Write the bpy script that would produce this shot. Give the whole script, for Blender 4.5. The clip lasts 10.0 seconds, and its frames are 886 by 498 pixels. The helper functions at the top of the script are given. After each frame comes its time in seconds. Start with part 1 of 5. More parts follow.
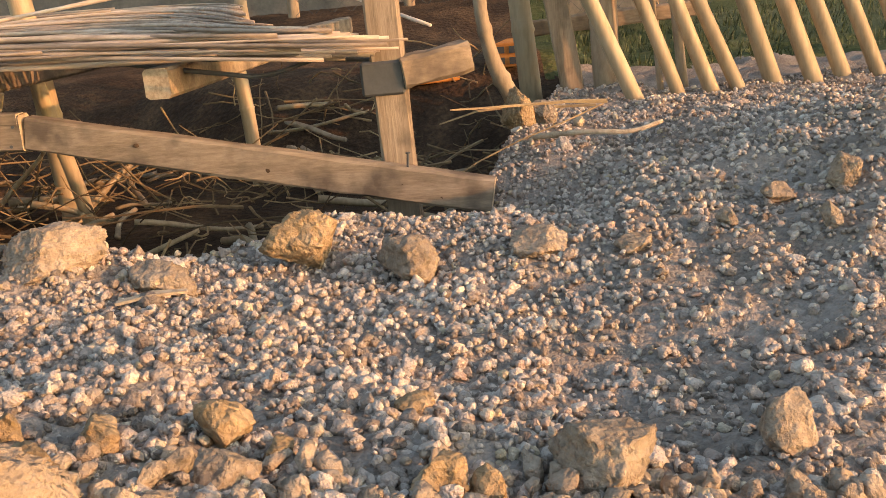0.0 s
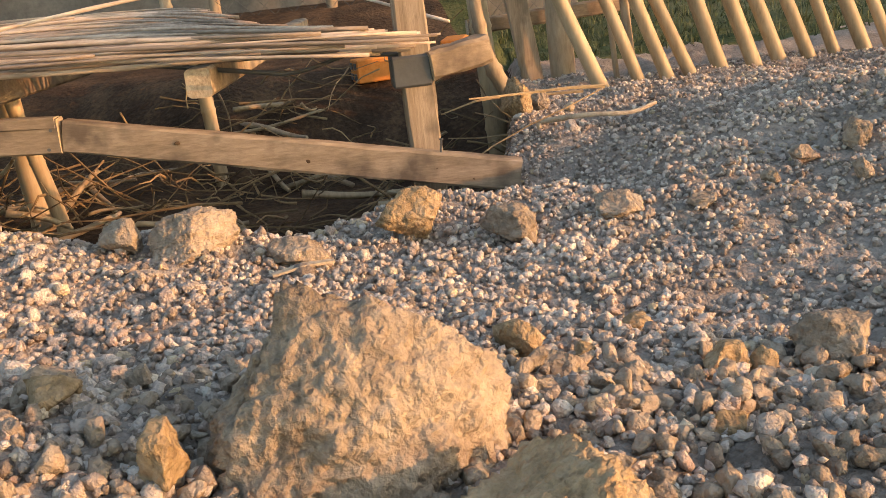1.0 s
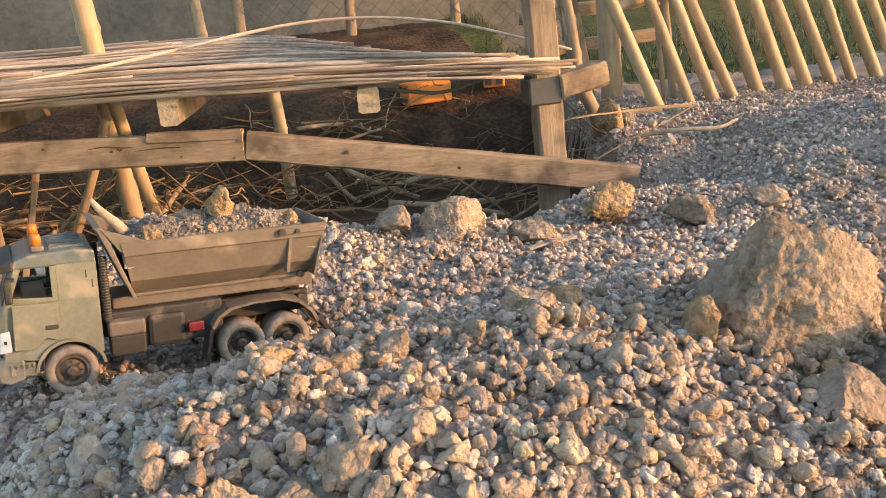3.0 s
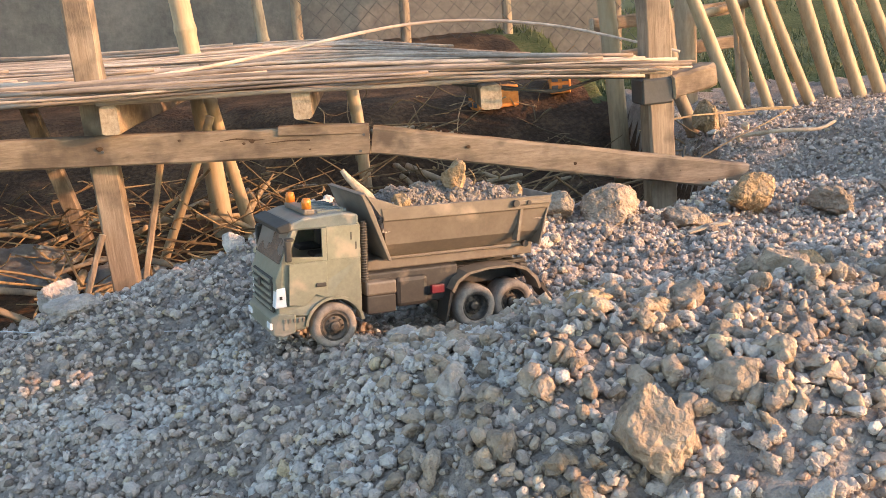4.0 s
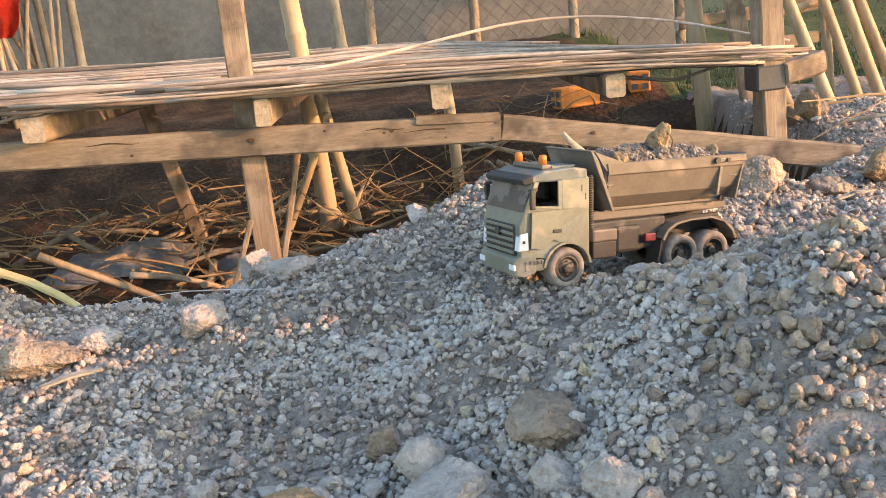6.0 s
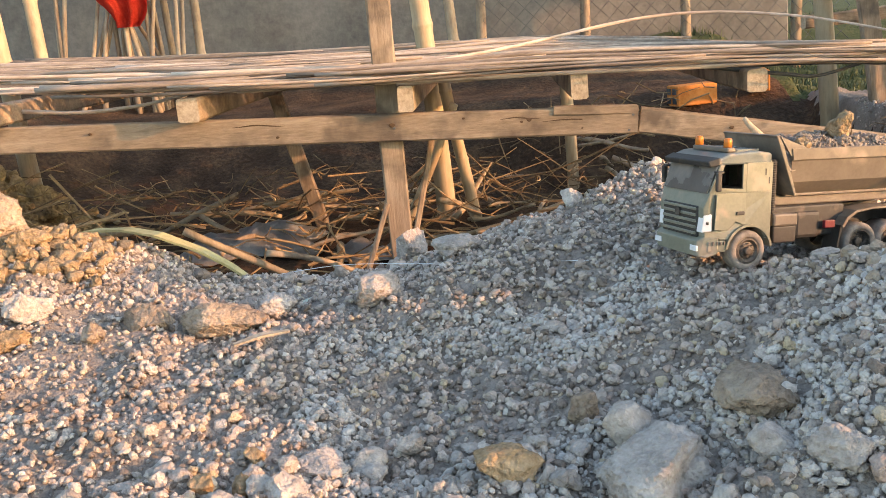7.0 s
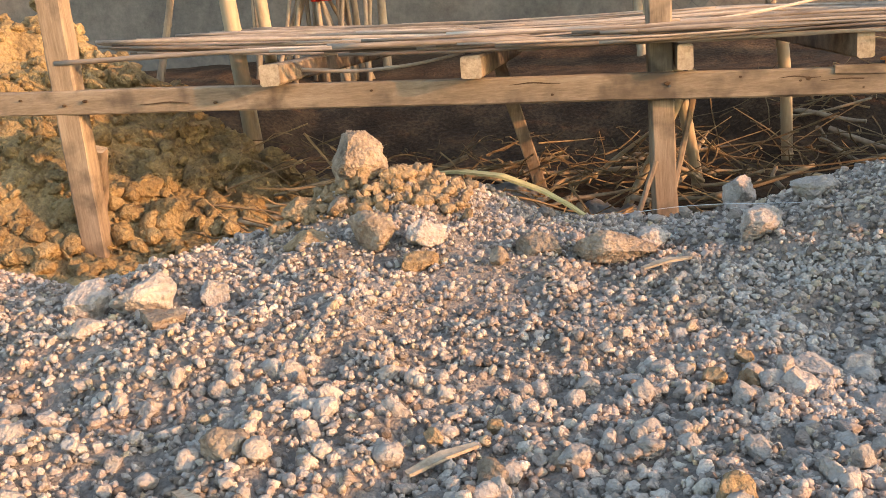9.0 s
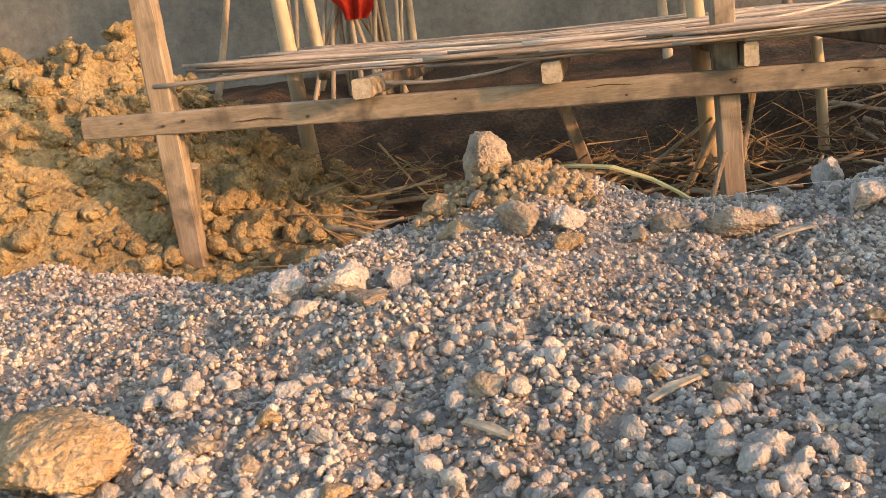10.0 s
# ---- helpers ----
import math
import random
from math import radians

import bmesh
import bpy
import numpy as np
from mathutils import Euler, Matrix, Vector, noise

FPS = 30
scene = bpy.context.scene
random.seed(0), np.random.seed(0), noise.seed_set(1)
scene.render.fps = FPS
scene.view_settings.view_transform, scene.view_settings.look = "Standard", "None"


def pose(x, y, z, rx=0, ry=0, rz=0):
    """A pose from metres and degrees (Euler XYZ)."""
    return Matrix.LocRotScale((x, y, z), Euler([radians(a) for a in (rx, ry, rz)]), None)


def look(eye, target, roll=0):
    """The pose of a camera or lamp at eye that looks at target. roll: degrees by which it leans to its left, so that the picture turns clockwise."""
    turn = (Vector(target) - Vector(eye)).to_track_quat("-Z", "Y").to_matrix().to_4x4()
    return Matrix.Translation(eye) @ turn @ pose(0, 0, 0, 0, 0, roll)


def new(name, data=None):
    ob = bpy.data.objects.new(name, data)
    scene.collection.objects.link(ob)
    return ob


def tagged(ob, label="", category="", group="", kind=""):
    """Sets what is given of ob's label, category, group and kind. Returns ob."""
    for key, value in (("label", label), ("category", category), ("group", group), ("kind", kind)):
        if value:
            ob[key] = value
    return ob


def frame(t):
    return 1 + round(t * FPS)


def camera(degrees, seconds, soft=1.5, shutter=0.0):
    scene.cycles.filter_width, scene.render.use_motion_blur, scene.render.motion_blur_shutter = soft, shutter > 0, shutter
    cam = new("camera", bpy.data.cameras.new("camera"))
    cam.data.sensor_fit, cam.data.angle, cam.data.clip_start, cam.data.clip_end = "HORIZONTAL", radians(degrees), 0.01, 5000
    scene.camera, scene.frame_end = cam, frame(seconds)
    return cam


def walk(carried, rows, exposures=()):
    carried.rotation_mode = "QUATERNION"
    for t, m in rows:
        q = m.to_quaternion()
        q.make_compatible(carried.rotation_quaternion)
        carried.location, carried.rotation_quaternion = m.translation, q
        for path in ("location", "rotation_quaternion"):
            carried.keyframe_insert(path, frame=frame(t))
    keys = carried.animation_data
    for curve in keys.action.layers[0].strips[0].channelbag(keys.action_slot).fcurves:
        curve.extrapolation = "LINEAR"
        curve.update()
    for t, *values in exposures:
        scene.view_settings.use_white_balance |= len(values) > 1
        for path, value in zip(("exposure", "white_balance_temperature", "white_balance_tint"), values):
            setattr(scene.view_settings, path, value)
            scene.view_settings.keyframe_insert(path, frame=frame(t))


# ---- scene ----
cam = camera(50.7, 10.0, soft=0.7)
PATH = [
    (0, (0.026, 0.028, 0.786), (-0.047, 1.944, 0.216), -5.4),
    (0.5, (-0.133, -0.029, 0.804), (-0.053, 1.883, 0.221), -6.0),
    (1, (-0.238, -0.092, 0.81), (-0.059, 1.81, 0.218), -6.4),
    (1.5, (-0.342, -0.156, 0.83), (-0.106, 1.739, 0.235), -6.5),
    (2, (-0.455, -0.24, 0.857), (-0.18, 1.651, 0.267), -6.4),
    (3.3, (-0.722, -0.313, 0.865), (-0.403, 1.585, 0.322), -5.5),
    (3.5, (-0.775, -0.322, 0.864), (-0.46, 1.578, 0.324), -5.3),
    (4, (-0.892, -0.339, 0.86), (-0.588, 1.568, 0.339), -5.0),
    (4.5, (-0.97, -0.35, 0.869), (-0.658, 1.559, 0.363), -5.1),
    (5, (-1.045, -0.391, 0.852), (-0.717, 1.519, 0.357), -5.4),
    (5.2, (-1.066, -0.406, 0.847), (-0.74, 1.505, 0.356), -5.6),
    (6.3, (-1.161, -0.446, 0.845), (-0.969, 1.485, 0.36), -5.9),
    (6.5, (-1.191, -0.453, 0.845), (-1.032, 1.482, 0.364), -5.6),
    (7, (-1.248, -0.465, 0.838), (-1.177, 1.477, 0.364), -5.2),
    (7.5, (-1.36, -0.487, 0.816), (-1.361, 1.458, 0.347), -4.6),
    (8, (-1.497, -0.505, 0.814), (-1.561, 1.436, 0.338), -4.3),
    (8.5, (-1.582, -0.523, 0.81), (-1.698, 1.414, 0.326), -4.3),
    (9, (-1.638, -0.549, 0.817), (-1.787, 1.386, 0.333), -5.3),
    (9.5, (-1.708, -0.593, 0.815), (-1.864, 1.344, 0.34), -6.5),
    (10, (-1.859, -0.726, 0.838), (-1.999, 1.216, 0.381), -7.8),
]
walk(cam, [(t, look(eye, target, roll)) for t, eye, target, roll in PATH],
     [(0.0, 0.14, 7900, 12), (2.0, 0.24, 7600, 12), (3.5, 0.41, 7100, 12), (4.5, 0.64, 6600, 12), (7.0, 0.57, 7050, 12), (9.0, 0.36, 7300, 12), (10.0, 0.22, 7500, 12)])

# ---- world and light ----
SUN = Vector((0.88, -0.43, 0.19)).normalized()
world = bpy.data.worlds.new("sky")
scene.world = world
world.use_nodes = True
wn = world.node_tree.nodes
sky = wn.new("ShaderNodeTexSky")
sky.sky_type = "NISHITA"
sky.sun_disc = False
sky.sun_elevation = math.asin(SUN.z)
sky.sun_rotation = math.atan2(SUN.x, SUN.y)
wn["Background"].inputs[1].default_value = 0.44
world.node_tree.links.new(sky.outputs[0], wn["Background"].inputs[0])
sun = new("sun", bpy.data.lights.new("sun", "SUN"))
sun.data.energy, sun.data.angle, sun.data.color = 4.4, radians(0.6), (1.0, 0.51, 0.25)
sun.matrix_world = look(SUN * 12, (0, 0, 0))

# ---- materials ----


def nodes_of(name):
    mat = bpy.data.materials.new(name)
    mat.use_nodes = True
    return mat, mat.node_tree.nodes, mat.node_tree.links, mat.node_tree.nodes["Principled BSDF"]


def surface(name, stops, scale=20.0, fine=120.0, rough=0.9, bump=0.3, bump_scale=150.0, depth=0.002, stretch=(1, 1, 1),
            vary=None, metal=0.0, dust=None, dust_amount=0.5, dust_scale=30.0):
    """A noisy surface: colour stops over coarse and fine noise, relief, and a film of dust."""
    mat, n, l, bs = nodes_of(name)
    tc = n.new("ShaderNodeTexCoord")
    mp = n.new("ShaderNodeMapping")
    mp.inputs["Scale"].default_value = stretch
    l.new(tc.outputs["Object"], mp.inputs[0])
    a = n.new("ShaderNodeTexNoise")
    a.inputs["Scale"].default_value, a.inputs["Detail"].default_value = scale, 6
    b = n.new("ShaderNodeTexNoise")
    b.inputs["Scale"].default_value, b.inputs["Detail"].default_value = fine, 8
    b.inputs["Roughness"].default_value = 0.7
    for t in (a, b):
        l.new(mp.outputs[0], t.inputs[0])
    mix = n.new("ShaderNodeMath")
    mix.operation = "MULTIPLY_ADD"
    mix.inputs[1].default_value = 0.5
    l.new(b.outputs[0], mix.inputs[0])
    half = n.new("ShaderNodeMath")
    half.operation = "MULTIPLY"
    half.inputs[1].default_value = 0.5
    l.new(a.outputs[0], half.inputs[0])
    l.new(half.outputs[0], mix.inputs[2])
    ramp = n.new("ShaderNodeValToRGB")
    el = ramp.color_ramp.elements
    lo, hi = 0.34, 0.66
    for i, c in enumerate(stops):
        p = lo + (hi - lo) * i / max(1, len(stops) - 1)
        e = el[i] if i < 2 else el.new(p)
        e.position, e.color = p, (*c, 1)
    l.new(mix.outputs[0], ramp.inputs[0])
    col = ramp.outputs[0]
    if vary:
        src, amount = vary
        if src == "object":
            inf = n.new("ShaderNodeObjectInfo")
            rnd = inf.outputs["Random"]
        else:
            inf = n.new("ShaderNodeNewGeometry")
            rnd = inf.outputs["Random Per Island"]
        hsv = n.new("ShaderNodeHueSaturation")
        mr = n.new("ShaderNodeMapRange")
        mr.inputs[3].default_value, mr.inputs[4].default_value = 1 - amount, 1 + amount
        l.new(rnd, mr.inputs[0])
        l.new(mr.outputs[0], hsv.inputs["Value"])
        l.new(col, hsv.inputs["Color"])
        col = hsv.outputs[0]
    if dust:
        d = n.new("ShaderNodeTexNoise")
        d.inputs["Scale"].default_value, d.inputs["Detail"].default_value = dust_scale, 7
        l.new(tc.outputs["Object"], d.inputs[0])
        dr = n.new("ShaderNodeMapRange")
        dr.inputs[1].default_value, dr.inputs[2].default_value = 0.62 - 0.35 * dust_amount, 0.75 - 0.2 * dust_amount
        l.new(d.outputs[0], dr.inputs[0])
        mx = n.new("ShaderNodeMix")
        mx.data_type = "RGBA"
        l.new(dr.outputs[0], mx.inputs[0])
        l.new(col, mx.inputs[6])
        mx.inputs[7].default_value = (*dust, 1)
        col = mx.outputs[2]
        rr = n.new("ShaderNodeMapRange")
        rr.inputs[3].default_value, rr.inputs[4].default_value = rough, 0.92
        l.new(dr.outputs[0], rr.inputs[0])
        l.new(rr.outputs[0], bs.inputs["Roughness"])
    else:
        bs.inputs["Roughness"].default_value = rough
    l.new(col, bs.inputs["Base Color"])
    bs.inputs["Metallic"].default_value = metal
    if rough > 0.8:
        bs.inputs["Specular IOR Level"].default_value = 0.2
    if bump:
        c = n.new("ShaderNodeTexNoise")
        c.inputs["Scale"].default_value, c.inputs["Detail"].default_value = bump_scale, 6
        l.new(mp.outputs[0], c.inputs[0])
        bp = n.new("ShaderNodeBump")
        bp.inputs["Strength"].default_value, bp.inputs["Distance"].default_value = bump, depth
        l.new(c.outputs[0], bp.inputs["Height"])
        l.new(bp.outputs[0], bs.inputs["Normal"])
    return mat


def island_ramp(name, stops, bump_scale=330.0, depth=0.005):
    """Dusty clods: each loose piece takes its own colour from the stops, with mottling over it."""
    mat, n, l, bs = nodes_of(name)
    geo = n.new("ShaderNodeNewGeometry")
    tc = n.new("ShaderNodeTexCoord")
    ramp = n.new("ShaderNodeValToRGB")
    el = ramp.color_ramp.elements
    for i, (p, c) in enumerate(stops):
        e = el[i] if i < 2 else el.new(p)
        e.position, e.color = p, (*c, 1)
    l.new(geo.outputs["Random Per Island"], ramp.inputs[0])
    t = n.new("ShaderNodeTexNoise")
    t.inputs["Scale"].default_value, t.inputs["Detail"].default_value = 160, 6
    l.new(tc.outputs["Object"], t.inputs[0])
    big = n.new("ShaderNodeTexNoise")
    big.inputs["Scale"].default_value, big.inputs["Detail"].default_value = 3.5, 3
    l.new(tc.outputs["Object"], big.inputs[0])
    add = n.new("ShaderNodeMath")
    l.new(t.outputs[0], add.inputs[0])
    l.new(big.outputs[0], add.inputs[1])
    mr = n.new("ShaderNodeMapRange")
    mr.inputs[1].default_value, mr.inputs[2].default_value = 0.6, 1.4
    mr.inputs[3].default_value, mr.inputs[4].default_value = 0.72, 1.25
    l.new(add.outputs[0], mr.inputs[0])
    hsv = n.new("ShaderNodeHueSaturation")
    l.new(mr.outputs[0], hsv.inputs["Value"])
    l.new(ramp.outputs[0], hsv.inputs["Color"])
    l.new(hsv.outputs[0], bs.inputs["Base Color"])
    bs.inputs["Roughness"].default_value = 0.97
    bs.inputs["Specular IOR Level"].default_value = 0.15
    c = n.new("ShaderNodeTexNoise")
    c.inputs["Scale"].default_value, c.inputs["Detail"].default_value = bump_scale, 5
    l.new(tc.outputs["Object"], c.inputs[0])
    bp = n.new("ShaderNodeBump")
    bp.inputs["Strength"].default_value, bp.inputs["Distance"].default_value = 1.0, depth
    l.new(c.outputs[0], bp.inputs["Height"])
    l.new(bp.outputs[0], bs.inputs["Normal"])
    return mat


DIRT = surface("dusty_earth", [(0.17, 0.142, 0.12), (0.29, 0.247, 0.213), (0.41, 0.355, 0.315)], 9, 140, 0.97, 1.0, 220, 0.008)
# dark wet trench soil, its colour lowered further for the shade down there
SHADE_MUD = surface("shade_darkened_trench_mud", [(0.022, 0.013, 0.008), (0.062, 0.038, 0.023), (0.15, 0.092, 0.052)], 6, 60, 0.9, 1.0, 60, 0.01)
TURF = surface("dark_turf", [(0.035, 0.04, 0.016), (0.06, 0.075, 0.025), (0.12, 0.11, 0.05)], 5, 50, 0.95, 1.0, 60, 0.01)
GRAVEL = island_ramp("dusty_clods", [(0.0, (0.20, 0.165, 0.14)), (0.25, (0.37, 0.31, 0.265)), (0.5, (0.50, 0.43, 0.375)), (0.7, (0.60, 0.53, 0.47)),
                                     (0.8, (0.45, 0.34, 0.28)), (0.9, (0.66, 0.60, 0.54)), (1.0, (0.52, 0.42, 0.28))])
ROCK = surface("pale_clay_rock", [(0.15, 0.115, 0.085), (0.32, 0.255, 0.195), (0.45, 0.375, 0.295)], 14, 90, 0.97, 1.0, 130, 0.010, vary=("object", 0.12))
YELLOW_ROCK = surface("yellow_clay_rock", [(0.17, 0.115, 0.062), (0.35, 0.25, 0.15), (0.48, 0.37, 0.25)], 16, 100, 0.97, 1.0, 140, 0.010, vary=("object", 0.12))
GREY_ROCK = surface("grey_stone", [(0.26, 0.225, 0.20), (0.43, 0.385, 0.345), (0.56, 0.515, 0.47)], 18, 110, 0.95, 1.0, 150, 0.008, vary=("object", 0.12))
CLAY = surface("yellow_clay_bank", [(0.14, 0.10, 0.06), (0.34, 0.245, 0.125), (0.48, 0.365, 0.20)], 6, 60, 0.97, 1.0, 80, 0.02)
TIMBER = surface("weathered_timber", [(0.17, 0.128, 0.09), (0.28, 0.215, 0.155), (0.38, 0.305, 0.23)], 30, 200, 0.85, 0.7, 260, 0.0015, (0.09, 1, 1), ("object", 0.1),
                 dust=(0.125, 0.098, 0.076), dust_amount=0.36, dust_scale=13)
TIMBER_UP = surface("weathered_upright_timber", [(0.17, 0.128, 0.09), (0.28, 0.215, 0.155), (0.38, 0.305, 0.23)], 30, 200, 0.85, 0.7, 260, 0.0015, (1, 1, 0.09), ("object", 0.1),
                    dust=(0.125, 0.098, 0.076), dust_amount=0.36, dust_scale=13)
END_GRAIN = surface("cut_end_grain", [(0.26, 0.20, 0.14), (0.42, 0.34, 0.25), (0.52, 0.43, 0.32)], 40, 160, 0.9, 0.6, 200, 0.002)
KNOT = surface("dark_wood_knot", [(0.05, 0.032, 0.02), (0.10, 0.065, 0.04)], 90, 300, 0.9, 0.3, 300, 0.0008)
BAMBOO = surface("dry_bamboo", [(0.20, 0.145, 0.085), (0.35, 0.27, 0.17), (0.45, 0.365, 0.25)], 10, 70, 0.6, 0.2, 90, 0.001, (1, 1, 0.15), ("object", 0.15))
BARK_POLE = surface("peeled_bark_pole", [(0.16, 0.12, 0.09), (0.31, 0.24, 0.17), (0.44, 0.36, 0.26)], 12, 60, 0.9, 0.7, 70, 0.003, (1, 1, 0.25), ("object", 0.2))
REED = surface("dry_reeds", [(0.12, 0.09, 0.07), (0.33, 0.265, 0.215), (0.52, 0.445, 0.38)], 4, 50, 0.75, 0.3, 90, 0.001, (0.2, 1, 1), ("object", 0.5))
TWIG = surface("dry_twigs", [(0.12, 0.085, 0.055), (0.24, 0.17, 0.10), (0.36, 0.26, 0.14)], 6, 60, 0.9, 0.3, 90, 0.001, (1, 1, 1), ("island", 0.45))
PLASTER = surface("cement_plaster", [(0.085, 0.087, 0.086), (0.145, 0.143, 0.137), (0.21, 0.203, 0.19)], 2.2, 25, 0.92, 0.4, 60, 0.004)
BAND = surface("dark_strap", [(0.05, 0.055, 0.06), (0.08, 0.085, 0.09)], 20, 90, 0.6, 0.2)


def helper_mesh(name, bm):
    me = bpy.data.meshes.new(name)
    bm.to_mesh(me)
    bm.free()
    return me


def thing(name, bm, material, label="", category="", group="", kind="", smooth=False):
    me = helper_mesh(name, bm)
    for m in material if isinstance(material, (list, tuple)) else [material]:
        me.materials.append(m)
    if smooth:
        me.shade_smooth()
    return tagged(new(name, me), label, category, group, kind)


def part(name, bm, material, parent, label="", smooth=False):
    ob = thing(name, bm, material, label, smooth=smooth)
    ob.parent = parent
    return ob


def hub(name, m, label, category, group="", kind=""):
    ob = new(name)
    ob.empty_display_size = 0.02
    ob.matrix_world = m
    return tagged(ob, label, category, group, kind)


# ---- vector noise for the relief ----


def lattice(ix, iy, seed):
    h = (ix.astype(np.int64) * 374761393 + iy.astype(np.int64) * 668265263 + seed * 982451653) & 0x7FFFFFFF
    h = ((h ^ (h >> 13)) * 1274126177) & 0x7FFFFFFF
    return ((h ^ (h >> 16)) & 0xFFFF) / 65535.0


def value_noise(x, y, freq, seed):
    x, y = np.asarray(x) * freq, np.asarray(y) * freq
    ix, iy = np.floor(x), np.floor(y)
    fx, fy = x - ix, y - iy
    fx, fy = fx * fx * (3 - 2 * fx), fy * fy * (3 - 2 * fy)
    a = lattice(ix, iy, seed) * (1 - fx) + lattice(ix + 1, iy, seed) * fx
    b = lattice(ix, iy + 1, seed) * (1 - fx) + lattice(ix + 1, iy + 1, seed) * fx
    return a * (1 - fy) + b * fy - 0.5


def step(a, b, v):
    t = np.clip((v - a) / (b - a), 0, 1)
    return t * t * (3 - 2 * t)


# ---- the ground ----
# soft mounds: rows run from the camera's side to the trench, columns along the track
MOUND_X = (-2.3, -2.0, -1.7, -1.4, -1.1, -0.8, -0.5, -0.2, 0.1, 0.4, 0.7)
MOUND_Y = (0.0, 0.28, 0.56, 0.84, 1.12, 1.4)
MOUNDS = (
    (-0.021, -0.001, -0.071, 0.076, -0.047, -0.060, 0.071, -0.051, 0.003, 0.002, 0.000),
    (-0.035, 0.041, -0.001, -0.029, -0.049, 0.166, 0.047, -0.022, 0.077, 0.009, 0.001),
    (0.012, -0.013, -0.032, 0.026, -0.035, -0.033, -0.015, 0.097, -0.027, -0.024, -0.007),
    (-0.022, 0.060, 0.003, -0.022, 0.076, 0.022, -0.019, -0.036, -0.041, 0.025, -0.000),
    (-0.062, -0.021, 0.082, -0.057, -0.032, 0.085, 0.042, 0.009, 0.039, -0.017, 0.050),
    (-0.021, -0.059, 0.000, -0.030, -0.048, -0.003, 0.002, 0.000, -0.002, -0.004, 0.054),
)


def rim(x):
    """Where the bank falls off into the trench."""
    return np.interp(x, (-3.5, -2.3, -2.05, -1.8, -1.5, -1.25, -0.9, -0.55, -0.3, -0.08, 0.05, 0.2, 0.4, 0.7), (1.0, 1.0, 1.08, 1.10, 0.97, 1.03, 1.0, 0.99, 1.03, 1.2, 1.5, 2.1, 3.2, 6.0))


def far_lip(x):
    """Where the far side of the trench begins to rise."""
    return np.interp(x, (-3.1, -2.5, -1.2, -0.6), (2.75, 3.4, 3.2, 2.75))


def ground_z(x, y, relief=True):
    x, y = np.asarray(x, float), np.asarray(y, float)
    xc = np.clip(x, -3.5, 1.5)
    z = 0.47 - 0.006 * xc
    ym = np.minimum(y, rim(x) + 0.03)
    for row, my in zip(MOUNDS, MOUND_Y):
        for h, mx in zip(row, MOUND_X):
            z = z + h * np.exp(-((x - mx) ** 2 + (ym - my) ** 2) / (2 * 0.25 ** 2))
    z = z - 0.05 * step(2.0, 2.8, y) * step(0.2, 0.6, x)
    z = z + 0.055 * np.exp(-((x + 1.86) / 0.13) ** 2 - ((y - 0.98) / 0.10) ** 2)
    # the beaten stretch on which the truck stands, and the hollow at the beam's foot
    flat = np.exp(-(np.abs(x + 0.775) / 0.19) ** 4 - (np.abs(y - 0.625) / 0.105) ** 4)
    z = z * (1 - flat) + (0.5275 - 0.09 * (x + 0.87) - 0.05 * (y - 0.557)) * flat
    z = z - 0.085 * np.exp(-((x - 0.0) / 0.2) ** 2 - ((y - 1.42) / 0.17) ** 2)
    s = step(0.0, 0.34, y - rim(x))
    floor_z = 0.20 + 0.06 * value_noise(x, y, 2.3, 5) + 0.05 * step(-1.95, -2.4, x)
    z = z * (1 - s) + floor_z * s
    lip = far_lip(x)
    far = 0.66 * step(0, 0.6, y - lip) + 0.34 * step(1.0, 1.8, y - lip)
    z = z * (1 - far * s) + 0.64 * far * s
    bank = step(-2.25, -3.1, x + 0.12 * (y - 2.3)) * step(0.0, 0.95, y - np.interp(x, (-3.3, -2.7), (1.4, 1.72))) * (1 - step(2.75, 3.3, y))
    z = z + 0.60 * bank * (1 - 0.55 * far * s)
    if relief:
        near = (1 - 0.6 * s) * (1 - 0.85 * flat) * step(-5.5, -3.8, x) * step(3.0, 1.3, x) * step(-2.2, -0.7, y)
        z = z + near * (0.030 * value_noise(x, y, 7, 1) + 0.018 * value_noise(x, y, 19, 2) + 0.011 * value_noise(x, y, 45, 3) + 0.006 * value_noise(x, y, 90, 4))
        z = z + bank * (0.16 * value_noise(x, y, 5, 8) + 0.10 * value_noise(x, y, 12, 9) + 0.05 * value_noise(x, y, 26, 10) - 0.12 * np.abs(value_noise(x, y, 8, 11)))
    return z


def axis(a, b, fine, far):
    mid = np.arange(a, b, fine)
    out = fine * 1.35 ** np.arange(1, 60)
    out = np.cumsum(out)
    out = out[out < far]
    return np.concatenate(((a - out)[::-1], mid, b + out))


gx, gy = axis(-4.2, 1.3, 0.0155, 90), axis(-0.7, 3.7, 0.0155, 90)
X, Y = np.meshgrid(gx, gy)
Z = ground_z(X, Y)
nx, ny = len(gx), len(gy)
index = np.arange(nx * ny).reshape(ny, nx)
quads = np.stack((index[:-1, :-1], index[:-1, 1:], index[1:, 1:], index[1:, :-1]), -1).reshape(-1, 4)


